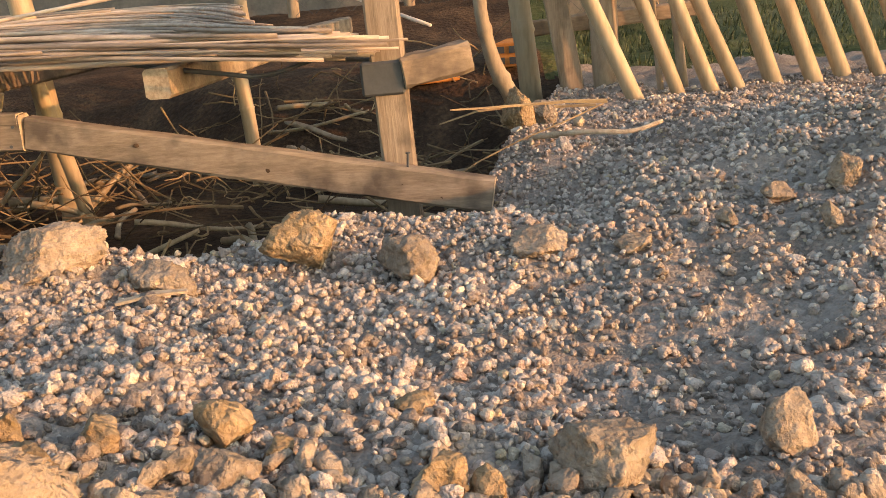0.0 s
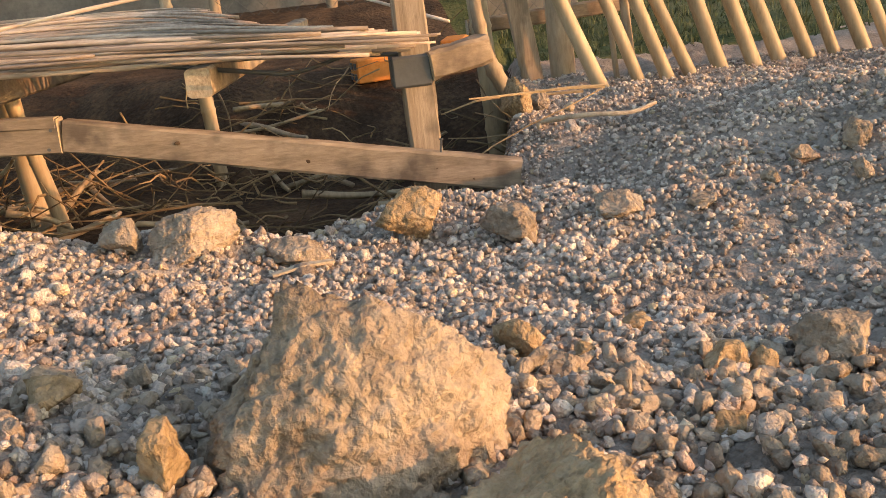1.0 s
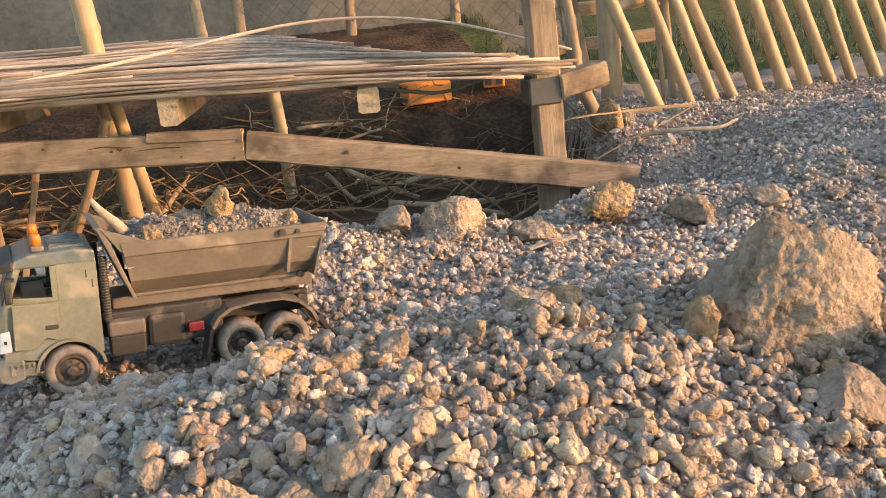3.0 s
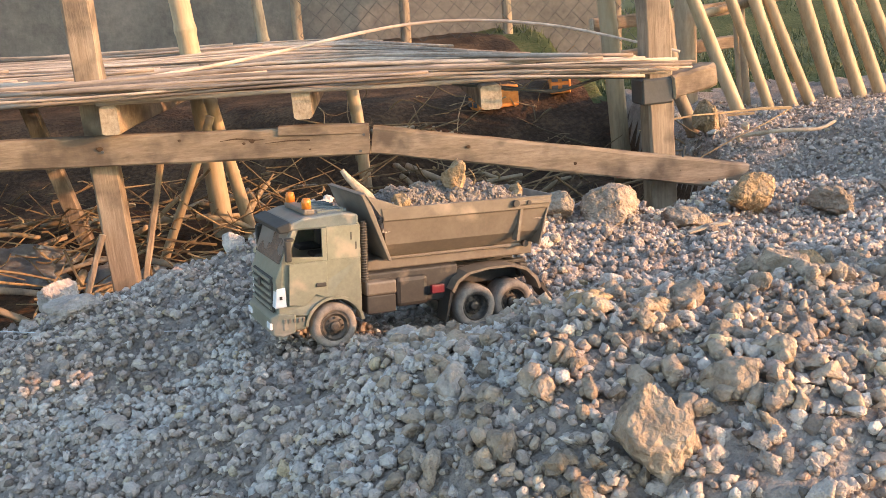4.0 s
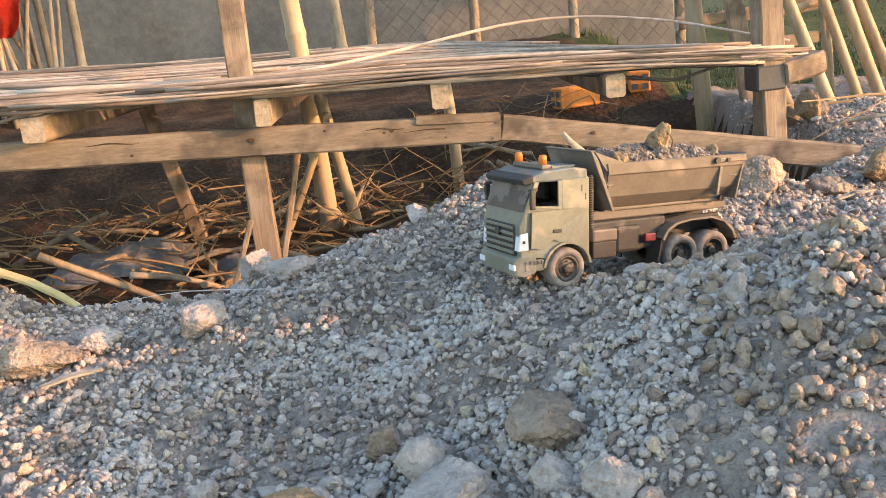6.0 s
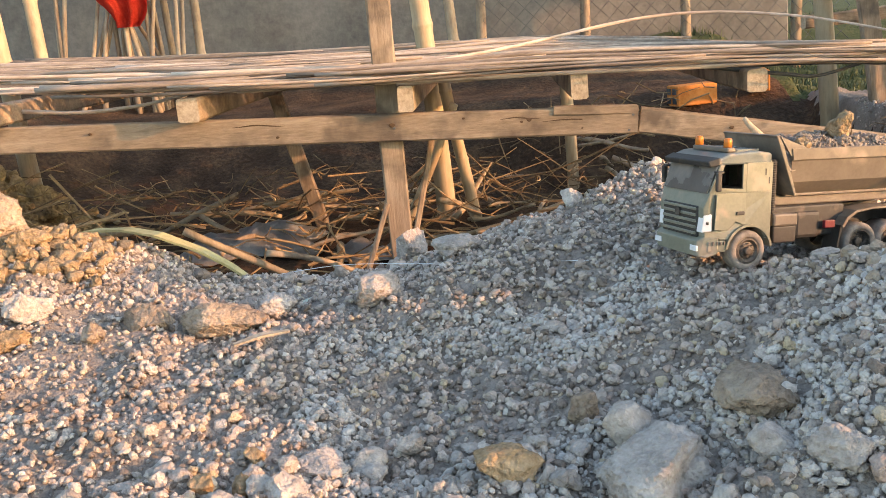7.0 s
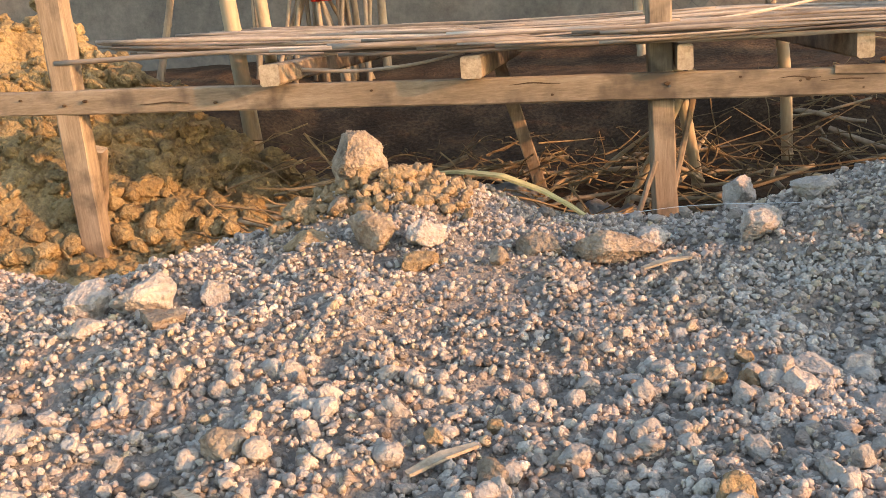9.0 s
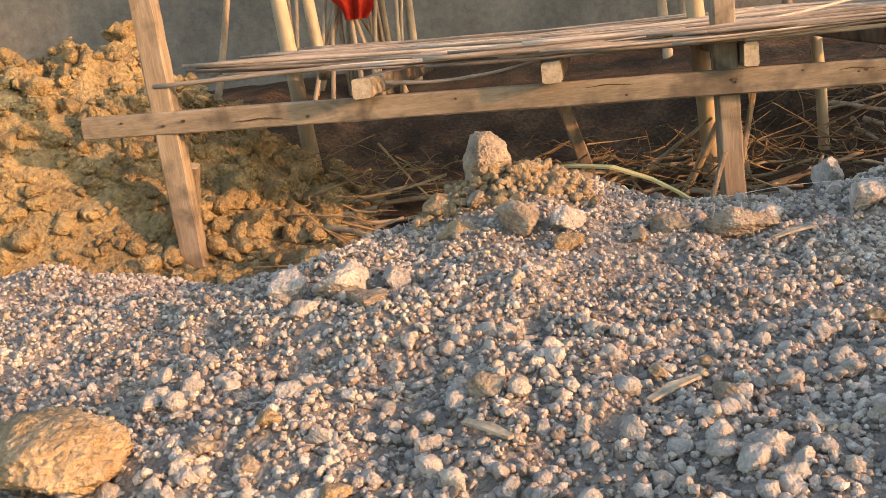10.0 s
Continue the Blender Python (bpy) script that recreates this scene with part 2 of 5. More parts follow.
def array_mesh(name, verts, faces):
    """A mesh from arrays; faces all have the same number of corners."""
    me = bpy.data.meshes.new(name)
    k = faces.shape[1]
    me.vertices.add(len(verts))
    me.vertices.foreach_set("co", np.ascontiguousarray(verts, np.float32).ravel())
    me.loops.add(faces.size)
    me.loops.foreach_set("vertex_index", np.ascontiguousarray(faces, np.int32).ravel())
    me.polygons.add(len(faces))
    me.polygons.foreach_set("loop_start", np.arange(0, faces.size, k, dtype=np.int32))
    me.update(calc_edges=True)
    me.validate()
    return me


me = array_mesh("ground", np.stack((X, Y, Z), -1).reshape(-1, 3), quads)
for m in (DIRT, SHADE_MUD, CLAY, TURF):
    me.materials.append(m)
cx, cy = (X[:-1, :-1] + X[1:, 1:]).ravel() / 2, (Y[:-1, :-1] + Y[1:, 1:]).ravel() / 2
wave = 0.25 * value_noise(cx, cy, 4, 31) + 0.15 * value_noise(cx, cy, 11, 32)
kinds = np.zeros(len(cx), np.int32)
# past the rim the faces take the trench soil with shade in its colour
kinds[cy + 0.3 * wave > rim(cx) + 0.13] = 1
kinds[(cx + wave < -2.2 - 0.25 * (cy - 1.9)) & (cy + wave > 1.4) & (cy + wave < 3.1)] = 2
kinds[(cx > 0.3) & (cy + wave > 3.15)] = 3
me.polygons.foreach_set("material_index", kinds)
me.shade_smooth()
ground = tagged(new("ground", me), "dusty grey-brown earth with a trench behind the track", "ground", kind="structure")

# ---- shapes ----


def box(bm, a, b, bevel=0.0, seg=1):
    """A box between two corners."""
    a, b = Vector(a), Vector(b)
    r = bmesh.ops.create_cube(bm, size=1, matrix=Matrix.LocRotScale((a + b) / 2, None, [abs(q) for q in b - a]))
    if bevel:
        es = list({e for v in r["verts"] for e in v.link_edges})
        bmesh.ops.bevel(bm, geom=es, offset=bevel, segments=seg, affect="EDGES", profile=0.5)
    return bm


def beam_mesh(a, b, w, h, seed, rough=0.002, cuts=14, bevel=0.004, up=(0, 0, 1)):
    """A sawn timber from a to b with chamfered, slightly worn edges."""
    bm = bmesh.new()
    a, b = Vector(a), Vector(b)
    d = b - a
    L = d.length
    d.normalize()
    side = d.cross(Vector(up)).normalized()
    top = side.cross(d)
    ring = [(w / 2 - bevel, -h / 2), (w / 2, -h / 2 + bevel), (w / 2, h / 2 - bevel), (w / 2 - bevel, h / 2),
            (-w / 2 + bevel, h / 2), (-w / 2, h / 2 - bevel), (-w / 2, -h / 2 + bevel), (-w / 2 + bevel, -h / 2)]
    rows = []
    rng = random.Random(seed)
    for i in range(cuts + 1):
        t = i / cuts
        p = a + d * (L * t)
        bow = rough * 1.2 * math.sin(3.1 * t + seed)
        rows.append([bm.verts.new(p + side * (u + rng.uniform(-rough, rough) * 0.6 + bow) + top * (v + rng.uniform(-rough, rough) * 0.6)) for u, v in ring])
    for r0, r1 in zip(rows, rows[1:]):
        for i in range(8):
            bm.faces.new((r0[i], r0[(i + 1) % 8], r1[(i + 1) % 8], r1[i]))
    f = bm.faces.new(rows[0][::-1])
    g = bm.faces.new(rows[-1])
    f.material_index = g.material_index = 1
    bmesh.ops.recalc_face_normals(bm, faces=bm.faces)
    return bm


def pole_mesh(a, b, r0, r1, seed, knots=0, sides=12, wobble=0.004, rings=24, knot_size=0.12):
    """A round pole, tapered and a little crooked, with bamboo knots where asked."""
    bm = bmesh.new()
    pole_into(bm, a, b, r0, r1, seed, knots, sides, wobble, rings, knot_size)
    return bm


def pole_into(bm, a, b, r0, r1, seed, knots=0, sides=12, wobble=0.004, rings=24, knot_size=0.12):
    rng = random.Random(seed)
    a, b = Vector(a), Vector(b)
    d = (b - a).normalized()
    side = d.orthogonal().normalized()
    up = d.cross(side)
    ph = [rng.uniform(0, 6.28) for _ in range(4)]
    rows = []
    spots = [(k + 0.5 + rng.uniform(-0.12, 0.12)) / knots for k in range(knots)] if knots else []
    ts = sorted(set([i / rings for i in range(rings + 1)] + [min(1, max(0, s + o)) for s in spots for o in (-0.012, 0.0, 0.012)]))
    for t in ts:
        p = a.lerp(b, t) + side * wobble * math.sin(4 * t + ph[0]) + up * wobble * math.sin(5 * t + ph[1])
        r = r0 + (r1 - r0) * t
        for s in spots:
            if abs(t - s) < 0.004:
                r *= 1 + knot_size
        rows.append([bm.verts.new(p + (side * math.cos(q) + up * math.sin(q)) * r * (1 + 0.05 * math.sin(2 * q + ph[2] + 3 * t)))
                     for q in (6.28318 * i / sides for i in range(sides))])
    for x0, x1 in zip(rows, rows[1:]):
        for i in range(sides):
            bm.faces.new((x0[i], x0[(i + 1) % sides], x1[(i + 1) % sides], x1[i]))
    bm.faces.new(rows[0][::-1])
    bm.faces.new(rows[-1])


# ---- background wall ----
bm = bmesh.new()
box(bm, (-9.0, 5.3, 0.2), (1.2, 5.5, 3.2), 0.01)
thing("wall_back", bm, PLASTER, "grey cement-rendered wall with stains and patches of sun", "wall", kind="structure")

# ---- timber frame over the trench ----
for i, (a, b, w, label) in enumerate((
        ((-1.264, 1.70, 0.18), (-1.262, 1.70, 1.05), 0.055, "weathered square timber post nailed to a long beam"),
        ((-2.756, 1.86, 0.22), (-2.762, 1.86, 1.25), 0.064, "weathered square timber post standing before the clay bank"),
        ((-0.086, 1.58, 0.36), (-0.104, 1.58, 1.0), 0.056, "weathered square timber post with a dark strap round it"))):
    thing("timber_post", beam_mesh(a, b, w, w, i + 3, 0.002, 18, 0.004, up=(0, -1, 0)), [TIMBER_UP, END_GRAIN], label, "post", "posts of the footbridge")
ALONG = Vector((1.0, -0.11, 0.0)).normalized()
ACROSS = Vector((0.11, 1.0, 0.0)).normalized()
long_beam = thing("long_beam", beam_mesh((-3.0, 1.865, 0.695), (-0.717, 1.592, 0.588), 0.032, 0.062, 11, 0.0018, 26), [TIMBER, END_GRAIN],
      "long weathered sawn timber beam nailed along the posts", "beam", "beams of the footbridge")
short_beam = thing("short_beam", beam_mesh((-0.712, 1.592, 0.586), (0.06, 1.482, 0.437), 0.032, 0.056, 12, 0.0018, 16), [TIMBER, END_GRAIN],
      "weathered sawn timber beam sloping down to the earth", "beam", "beams of the footbridge")
thing("splice_board", beam_mesh((-0.90, 1.606, 0.622), (-0.72, 1.585, 0.611), 0.026, 0.02, 13, 0.0012, 6, 0.002), [TIMBER, END_GRAIN],
      "split board nailed on top of the beam joint", "board")


def knot(x, z, r, parent, y0, slope, x0):
    """A dark knot set in the front face of a beam."""
    bm = bmesh.new()
    y = y0 + slope * (x - x0) - 0.0155
    rows = []
    for dy, k in ((0.003, 1.0), (-0.0022, 1.0), (-0.0028, 0.55)):
        rows.append([bm.verts.new((x + 1.5 * k * r * math.cos(q) * (1 + 0.15 * math.sin(3 * q + x * 40)), y + dy, z + k * r * math.sin(q))) for q in (6.28318 * i / 14 for i in range(14))])
    for a, b in zip(rows, rows[1:]):
        for i in range(14):
            bm.faces.new((a[i], a[(i + 1) % 14], b[(i + 1) % 14], b[i]))
    bm.faces.new(rows[0])
    bm.faces.new(rows[-1][::-1])
    bmesh.ops.recalc_face_normals(bm, faces=bm.faces)
    part("knot", bm, KNOT, parent, "dark knot in the wood")


for x, dz, r in ((-0.955, 0.008, 0.0065), (-0.972, 0.004, 0.004), (-1.26, 0.006, 0.007), (-1.52, -0.012, 0.004), (-1.95, 0.010, 0.004), (-2.35, -0.008, 0.005), (-2.70, 0.004, 0.006),
                 (-2.76, -0.006, 0.005), (-2.88, 0.010, 0.004), (-0.84, -0.014, 0.0035), (-1.10, 0.016, 0.0035)):
    knot(x, 0.588 - 0.0469 * (x + 0.717) + dz, r * 0.7, long_beam, 1.592, -0.1177, -0.717)
for x, dz, r in ((-0.52, 0.006, 0.0035), (-0.30, -0.006, 0.004), (-0.08, 0.002, 0.005), (-0.02, -0.012, 0.004)):
    knot(x, 0.586 - 0.193 * (x + 0.712) + dz, r, short_beam, 1.592, -0.1425, -0.712)
# crossbeams that carry the reeds: front end, its height, width and depth, length
for i, (x, y, z, w, h, ln) in enumerate((
        (-1.222, 1.60, 0.678, 0.036, 0.058, 1.3), (-1.702, 1.635, 0.694, 0.05, 0.052, 1.3), (-2.185, 1.68, 0.715, 0.05, 0.05, 1.3),
        (-0.851, 1.56, 0.675, 0.036, 0.06, 1.4), (-0.467, 1.54, 0.652, 0.042, 0.05, 1.4))):
    a = Vector((x, y, z))
    b = a + ACROSS * ln + Vector((0, 0, 0.0))
    thing("crossbeam", beam_mesh(a, b, w, h, 30 + i, 0.002, 10, 0.005), [TIMBER, END_GRAIN],
          "rough sawn crossbeam carrying the reed deck", "beam", "crossbeams of the footbridge")
thing("short_crossbeam", beam_mesh((-0.075, 1.56, 0.633), (0.035, 1.60, 0.648), 0.05, 0.05, 37, 0.003, 6, 0.006), [TIMBER, END_GRAIN],
      "stub of timber strapped to the post", "beam")
bm = bmesh.new()
box(bm, (-0.138, 1.545, 0.60), (-0.068, 1.612, 0.655), 0.004)
thing("strap", bm, BAND, "dark cloth strap wound round the timber post", "strap")


def nail(x, y, z, ln=0.03):
    bm = bmesh.new()
    pole_into(bm, (x, y, z), (x + 0.004, y - 0.004, z + ln), 0.0022, 0.0022, 1, 0, 6, 0.0, 3)
    pole_into(bm, (x + 0.004, y - 0.004, z + ln), (x + 0.004, y - 0.004, z + ln + 0.002), 0.004, 0.004, 1, 0, 8, 0.0, 1)
    thing("nail", bm, BAND, "rusty bent nail driven into the beam", "nail", "nails")


for x0, x1, dz in ((-0.93, -0.76, 0.004), (-1.02, -0.93, 0.012), (-2.55, -2.42, -0.006), (-1.62, -1.50, 0.015)):
    bm = bmesh.new()
    rows = []
    for i in range(9):
        t = i / 8
        x = x0 + (x1 - x0) * t
        y, z = 1.592 - 0.1196 * (x + 0.717) - 0.0162, 0.588 - 0.0469 * (x + 0.717) + dz + 0.002 * math.sin(7 * t + x0)
        k = 0.0016 * math.sin(math.pi * (0.08 + 0.84 * t))
        rows.append([bm.verts.new((x, y + dy, z + s * k)) for dy, s in ((0.004, -1), (0.004, 1), (-0.0022, 1), (-0.0022, -1))])
    for a, b in zip(rows, rows[1:]):
        for j in range(4):
            bm.faces.new((a[j], a[(j + 1) % 4], b[(j + 1) % 4], b[j]))
    bm.faces.new(rows[0])
    bm.faces.new(rows[-1][::-1])
    bmesh.ops.recalc_face_normals(bm, faces=bm.faces)
    part("split", bm, KNOT, long_beam, "dark split along the grain")
nail(-0.075, 1.495, 0.478, 0.035)
for x, z in ((-0.73, 0.60), (-0.74, 0.567), (-1.255, 0.613)):
    bm = bmesh.new()
    yy = 1.592 - 0.118 * (x + 0.717) - 0.0165
    pole_into(bm, (x, yy + 0.004, z), (x, yy - 0.003, z), 0.0035, 0.003, 2, 0, 8, 0, 1)
    thing("nail", bm, BAND, "dark nail head in the beam", "nail", "nails")

# ---- reed deck ----


def deck_z(x, y):
    return float(np.interp(x, (-2.8, -2.25, -1.75, -1.3, -0.9, -0.5, -0.1), (0.785, 0.752, 0.728, 0.713, 0.707, 0.690, 0.668))) + 0.012 * (y - 1.65)


deck = hub("reed_deck", pose(0, 0, 0), "deck of long dry pale reeds laid over the crossbeams", "deck")
rng = random.Random(5)
for k in range(330):
    y0 = 1.575 + 1.46 * (k / 330) ** 1.05
    x1 = min(-0.10 + rng.uniform(-0.12, 0.05), -0.03 - 0.40 * (y0 - 1.65)) if k % 2 == 0 else rng.uniform(-1.3, -0.2) - 0.25 * (y0 - 1.65)
    ln = rng.uniform(1.0, 1.9)
    x0 = max(x1 - ln, -2.72 + rng.uniform(-0.04, 0.12))
    if k % 2 and y0 > 1.80:
        x0, x1 = -2.74 + rng.uniform(-0.03, 0.2), rng.uniform(-1.6, -0.6)
    if y0 < 1.85:
        x0 = max(x0, -1.9 + rng.uniform(-0.3, 0.2))
    drift = rng.uniform(-0.10, 0.10)
    r = rng.choice((0.0032, 0.0042, 0.0052, 0.0064))
    lift = rng.uniform(0.0, 0.028)
    bm = bmesh.new()
    n = 14
    rows = []
    ph = rng.uniform(0, 6.28)
    for i in range(n + 1):
        t = i / n
        x = x0 + (x1 - x0) * t
        pull = step(-0.75, -0.12, np.float64(x))
        y = y0 + drift * (t - 0.5) + 0.012 * math.sin(5 * t + ph)
        y = y * (1 - 0.85 * pull) + (1.60 + 0.05 * math.sin(k * 1.7)) * 0.85 * pull - 0.11 * (x + 1.3)
        z = deck_z(x, y) + r + lift + 0.008 * math.sin(4 * t + 2 * ph)
        rr = r * (1 - 0.45 * t) * (1.25 if i % 4 == 2 else 1)
        rows.append([bm.verts.new((x, y + rr * math.cos(q), z + rr * math.sin(q))) for q in (1.0472 * j for j in range(6))])
    for a, b in zip(rows, rows[1:]):
        for j in range(6):
            bm.faces.new((a[j], a[(j + 1) % 6], b[(j + 1) % 6], b[j]))
    bm.faces.new(rows[0])
    bm.faces.new(rows[-1][::-1])
    bmesh.ops.recalc_face_normals(bm, faces=bm.faces)
    part("reed", bm, REED, deck, smooth=True)


def bent_cane(name, pts, r, material, label, category, group=""):
    """A thin cane through a few points, smoothly bent."""
    bm = bmesh.new()
    P = [Vector(p) for p in pts]
    P = [P[0] * 2 - P[1]] + P + [P[-1] * 2 - P[-2]]
    line = []
    for i in range(1, len(P) - 2):
        for s in range(8):
            t = s / 8
            a, b, c, d = P[i - 1:i + 3]
            line.append(0.5 * ((2 * b) + (c - a) * t + (2 * a - 5 * b + 4 * c - d) * t * t + (3 * b - a - 3 * c + d) * t ** 3))
    line.append(P[-2])
    rows = []
    for i, p in enumerate(line):
        d = (line[min(i + 1, len(line) - 1)] - line[max(i - 1, 0)]).normalized()
        s = d.cross(Vector((0.1, 0.2, 1))).normalized()
        u = s.cross(d)
        q = r * (1 - 0.4 * i / len(line)) * (1.2 if i % 9 == 4 else 1)
        rows.append([bm.verts.new(p + (s * math.cos(a) + u * math.sin(a)) * q) for a in (1.0472 * j for j in range(6))])
    for a, b in zip(rows, rows[1:]):
        for j in range(6):
            bm.faces.new((a[j], a[(j + 1) % 6], b[(j + 1) % 6], b[j]))
    bm.faces.new(rows[0])
    bm.faces.new(rows[-1][::-1])
    bmesh.ops.recalc_face_normals(bm, faces=bm.faces)
    return thing(name, bm, material, label, category, group, smooth=True)


bent_cane("arched_cane", [(-1.45, 1.72, 0.728), (-1.0, 1.85, 0.755), (-0.55, 2.0, 0.80), (-0.25, 1.9, 0.775), (-0.02, 1.62, 0.70)], 0.005, REED, "long springy cane arching over the reed deck", "cane", "loose canes")
bent_cane("front_cane", [(-2.77, 1.83, 0.785), (-2.3, 1.79, 0.775), (-1.75, 1.71, 0.742), (-1.2, 1.645, 0.722)], 0.007, REED, "pale cane tied along the front of the deck", "cane", "loose canes")
bent_cane("front_cane", [(-2.70, 1.85, 0.782), (-2.2, 1.815, 0.772), (-1.7, 1.74, 0.744), (-1.1, 1.66, 0.716)], 0.006, REED, "pale cane tied along the front of the deck", "cane", "loose canes")
bent_cane("hanging_cane", [(-2.15, 1.85, 0.715), (-2.0, 1.83, 0.70), (-1.85, 1.80, 0.705), (-1.72, 1.74, 0.725)], 0.006, REED, "loose cane sagging under the deck", "cane", "loose canes")
bent_cane("black_cane", [(-0.55, 1.62, 0.685), (-0.38, 1.60, 0.655), (-0.30, 1.60, 0.645), (-0.2, 1.58, 0.668), (-0.10, 1.55, 0.68)], 0.005, BAND, "dark plastic pipe bent under the deck edge", "pipe", "loose canes")
bent_cane("black_cane", [(-0.5, 1.66, 0.682), (-0.3, 1.62, 0.672), (-0.1, 1.57, 0.655)], 0.006, BAND, "dark plastic pipe under the deck edge", "pipe", "loose canes")

# ---- upright poles ----
for a, b, r0, r1, kn, mat, label in (
        ((-1.10, 2.60, 0.05), (-1.19, 2.59, 1.60), 0.034, 0.030, 5, BAMBOO, "thick pale bamboo pole rising through the deck"),
        ((-2.60, 3.02, 0.15), (-2.66, 3.02, 1.80), 0.034, 0.031, 6, BAMBOO, "thick pale bamboo pole beside the end of the deck"),
        ((-1.02, 2.50, 0.10), (-1.09, 2.48, 0.72), 0.019, 0.018, 3, BAMBOO, "thin yellow bamboo prop under the deck"),
        ((-0.62, 2.86, 0.12), (-0.66, 2.86, 0.72), 0.022, 0.021, 3, BAMBOO, "yellow bamboo prop under the deck"),
        ((0.215, 2.64, 0.20), (0.15, 2.64, 1.5), 0.030, 0.028, 5, BAMBOO, "thick bamboo pole behind the timber post"),
        ((-0.92, 4.30, 0.5), (-0.97, 4.30, 1.7), 0.026, 0.022, 3, BARK_POLE, "thin brown pole leaning near the wall"),
        ((-2.25, 4.75, 0.5), (-2.27, 4.75, 2.0), 0.026, 0.022, 3, BARK_POLE, "thin brown pole standing near the wall"),
        ((-2.38, 4.7, 0.5), (-2.45, 4.7, 2.0), 0.02, 0.02, 3, BARK_POLE, "thin brown pole standing near the wall"),
        ((-3.02, 3.15, 0.55), (-2.78, 3.25, 1.5), 0.016, 0.012, 4, BARK_POLE, "thin crooked brown stick leaning beside the deck"),
        ((-1.30, 2.35, 0.12), (-1.08, 2.25, 0.60), 0.014, 0.012, 3, BAMBOO, "slanting bamboo brace under the deck"),
        ((0.42, 2.53, 0.25), (0.385, 2.5, 1.2), 0.034, 0.036, 0, BARK_POLE, "stout bark-covered post beside the fence"),
        ((0.53, 2.38, 0.28), (0.47, 2.36, 1.2), 0.008, 0.006, 0, BARK_POLE, "thin bare sapling beside the fence"),
        ((0.62, 2.50, 0.3), (0.50, 2.45, 1.2), 0.014, 0.012, 0, BARK_POLE, "reddish brown stick leaning on the fence")):
    thing("bamboo_pole" if mat is BAMBOO else "wooden_pole", pole_mesh(a, b, r0, r1, int(a[0] * 100), kn, 14, 0.006, 26), mat, label, "pole", "poles", smooth=True)
thing("bamboo_pole", pole_mesh((-2.52, 3.12, 0.70), (-2.42 - 0.18, 3.3, 1.6), 0.024, 0.022, 9, 4, 12, 0.004), BAMBOO, "pale bamboo pole leaning beside the deck", "pole", "poles", smooth=True)
thing("timber_prop", beam_mesh((-1.50, 2.60, 0.1), (-1.66, 2.70, 0.74), 0.045, 0.045, 71, 0.002, 8, 0.004, up=(0, -1, 0)), [TIMBER_UP, END_GRAIN], "dark split timber prop under the deck", "prop", "props")
thing("timber_prop", beam_mesh((-2.83, 2.02, 0.22), (-2.74, 1.92, 0.55), 0.05, 0.04, 72, 0.002, 8, 0.004, up=(0, -1, 0)), [TIMBER_UP, END_GRAIN], "dark timber wedge leaning on the post", "prop", "props")
thing("timber_prop", beam_mesh((-1.37, 1.62, 0.22), (-1.29, 1.66, 0.44), 0.012, 0.014, 73, 0.002, 8, 0.003, up=(0, -1, 0)), [TIMBER_UP, END_GRAIN], "thin grey board leaning on the post", "prop", "props")
thing("timber_prop", beam_mesh((-1.235, 1.78, 0.30), (-1.165, 1.82, 0.58), 0.014, 0.012, 74, 0.002, 8, 0.003, up=(0, -1, 0)), [TIMBER_UP, END_GRAIN], "thin yellow board leaning behind the post", "prop", "props")
thing("timber_post", beam_mesh((0.34, 2.5, 0.25), (0.24, 2.5, 0.9), 0.06, 0.03, 75, 0.003, 10, 0.004, up=(0, -1, 0)), [TIMBER_UP, END_GRAIN], "grey weathered plank leaning behind the footbridge", "plank", "props")
# crooked branch with its root ball by the footbridge
bent_cane("crooked_branch", [(0.145, 1.91, 0.46), (0.125, 1.91, 0.52), (0.09, 1.90, 0.60), (0.072, 1.88, 0.69), (0.066, 1.88, 0.76), (0.03, 1.87, 0.95)], 0.019, BARK_POLE, "crooked peeled branch stuck in the earth", "branch")
for z in (0.60, 0.72):
    thing("fence_rail", beam_mesh((0.18, 2.78, z), (0.75, 2.86, z + 0.015), 0.03, 0.045, int(z * 100), 0.003, 8, 0.005), [TIMBER, END_GRAIN], "old grey rail behind the footbridge", "rail", "rails")

# ---- leaning bamboo fence ----
fence = hub("leaning_fence", pose(0.50, 2.20, 0.36), "row of thick pale bamboo poles leaning to one side", "fence")
rng = random.Random(8)
for k in range(15):
    x = 0.468 + 0.0815 * k + rng.uniform(-0.010, 0.010)
    y = 2.20 + 0.012 * k
    tilt = 0.385 + rng.uniform(-0.04, 0.05)
    ln = rng.uniform(1.0, 1.25)
    r = rng.uniform(0.015, 0.021)
    ob = part("fence_pole", pole_mesh((x + 0.04, y, 0.28), (x + 0.04 - tilt * ln, y + 0.02, 0.28 + ln), r, r * 0.9, 50 + k, 4, 14, 0.006, 22, 0.05), BAMBOO, fence, smooth=True)
    ob.matrix_parent_inverse = fence.matrix_world.inverted()
for z, dx in ((0.74, -0.14), (0.40, 0.95)):
    ob = part("fence_rail", pole_mesh((0.45 + dx, 2.245, z), (0.98 + dx, 2.34, z + 0.06), 0.012, 0.011, 91, 2, 10, 0.004), BAMBOO, fence, smooth=True)
    ob.matrix_parent_inverse = fence.matrix_world.inverted()

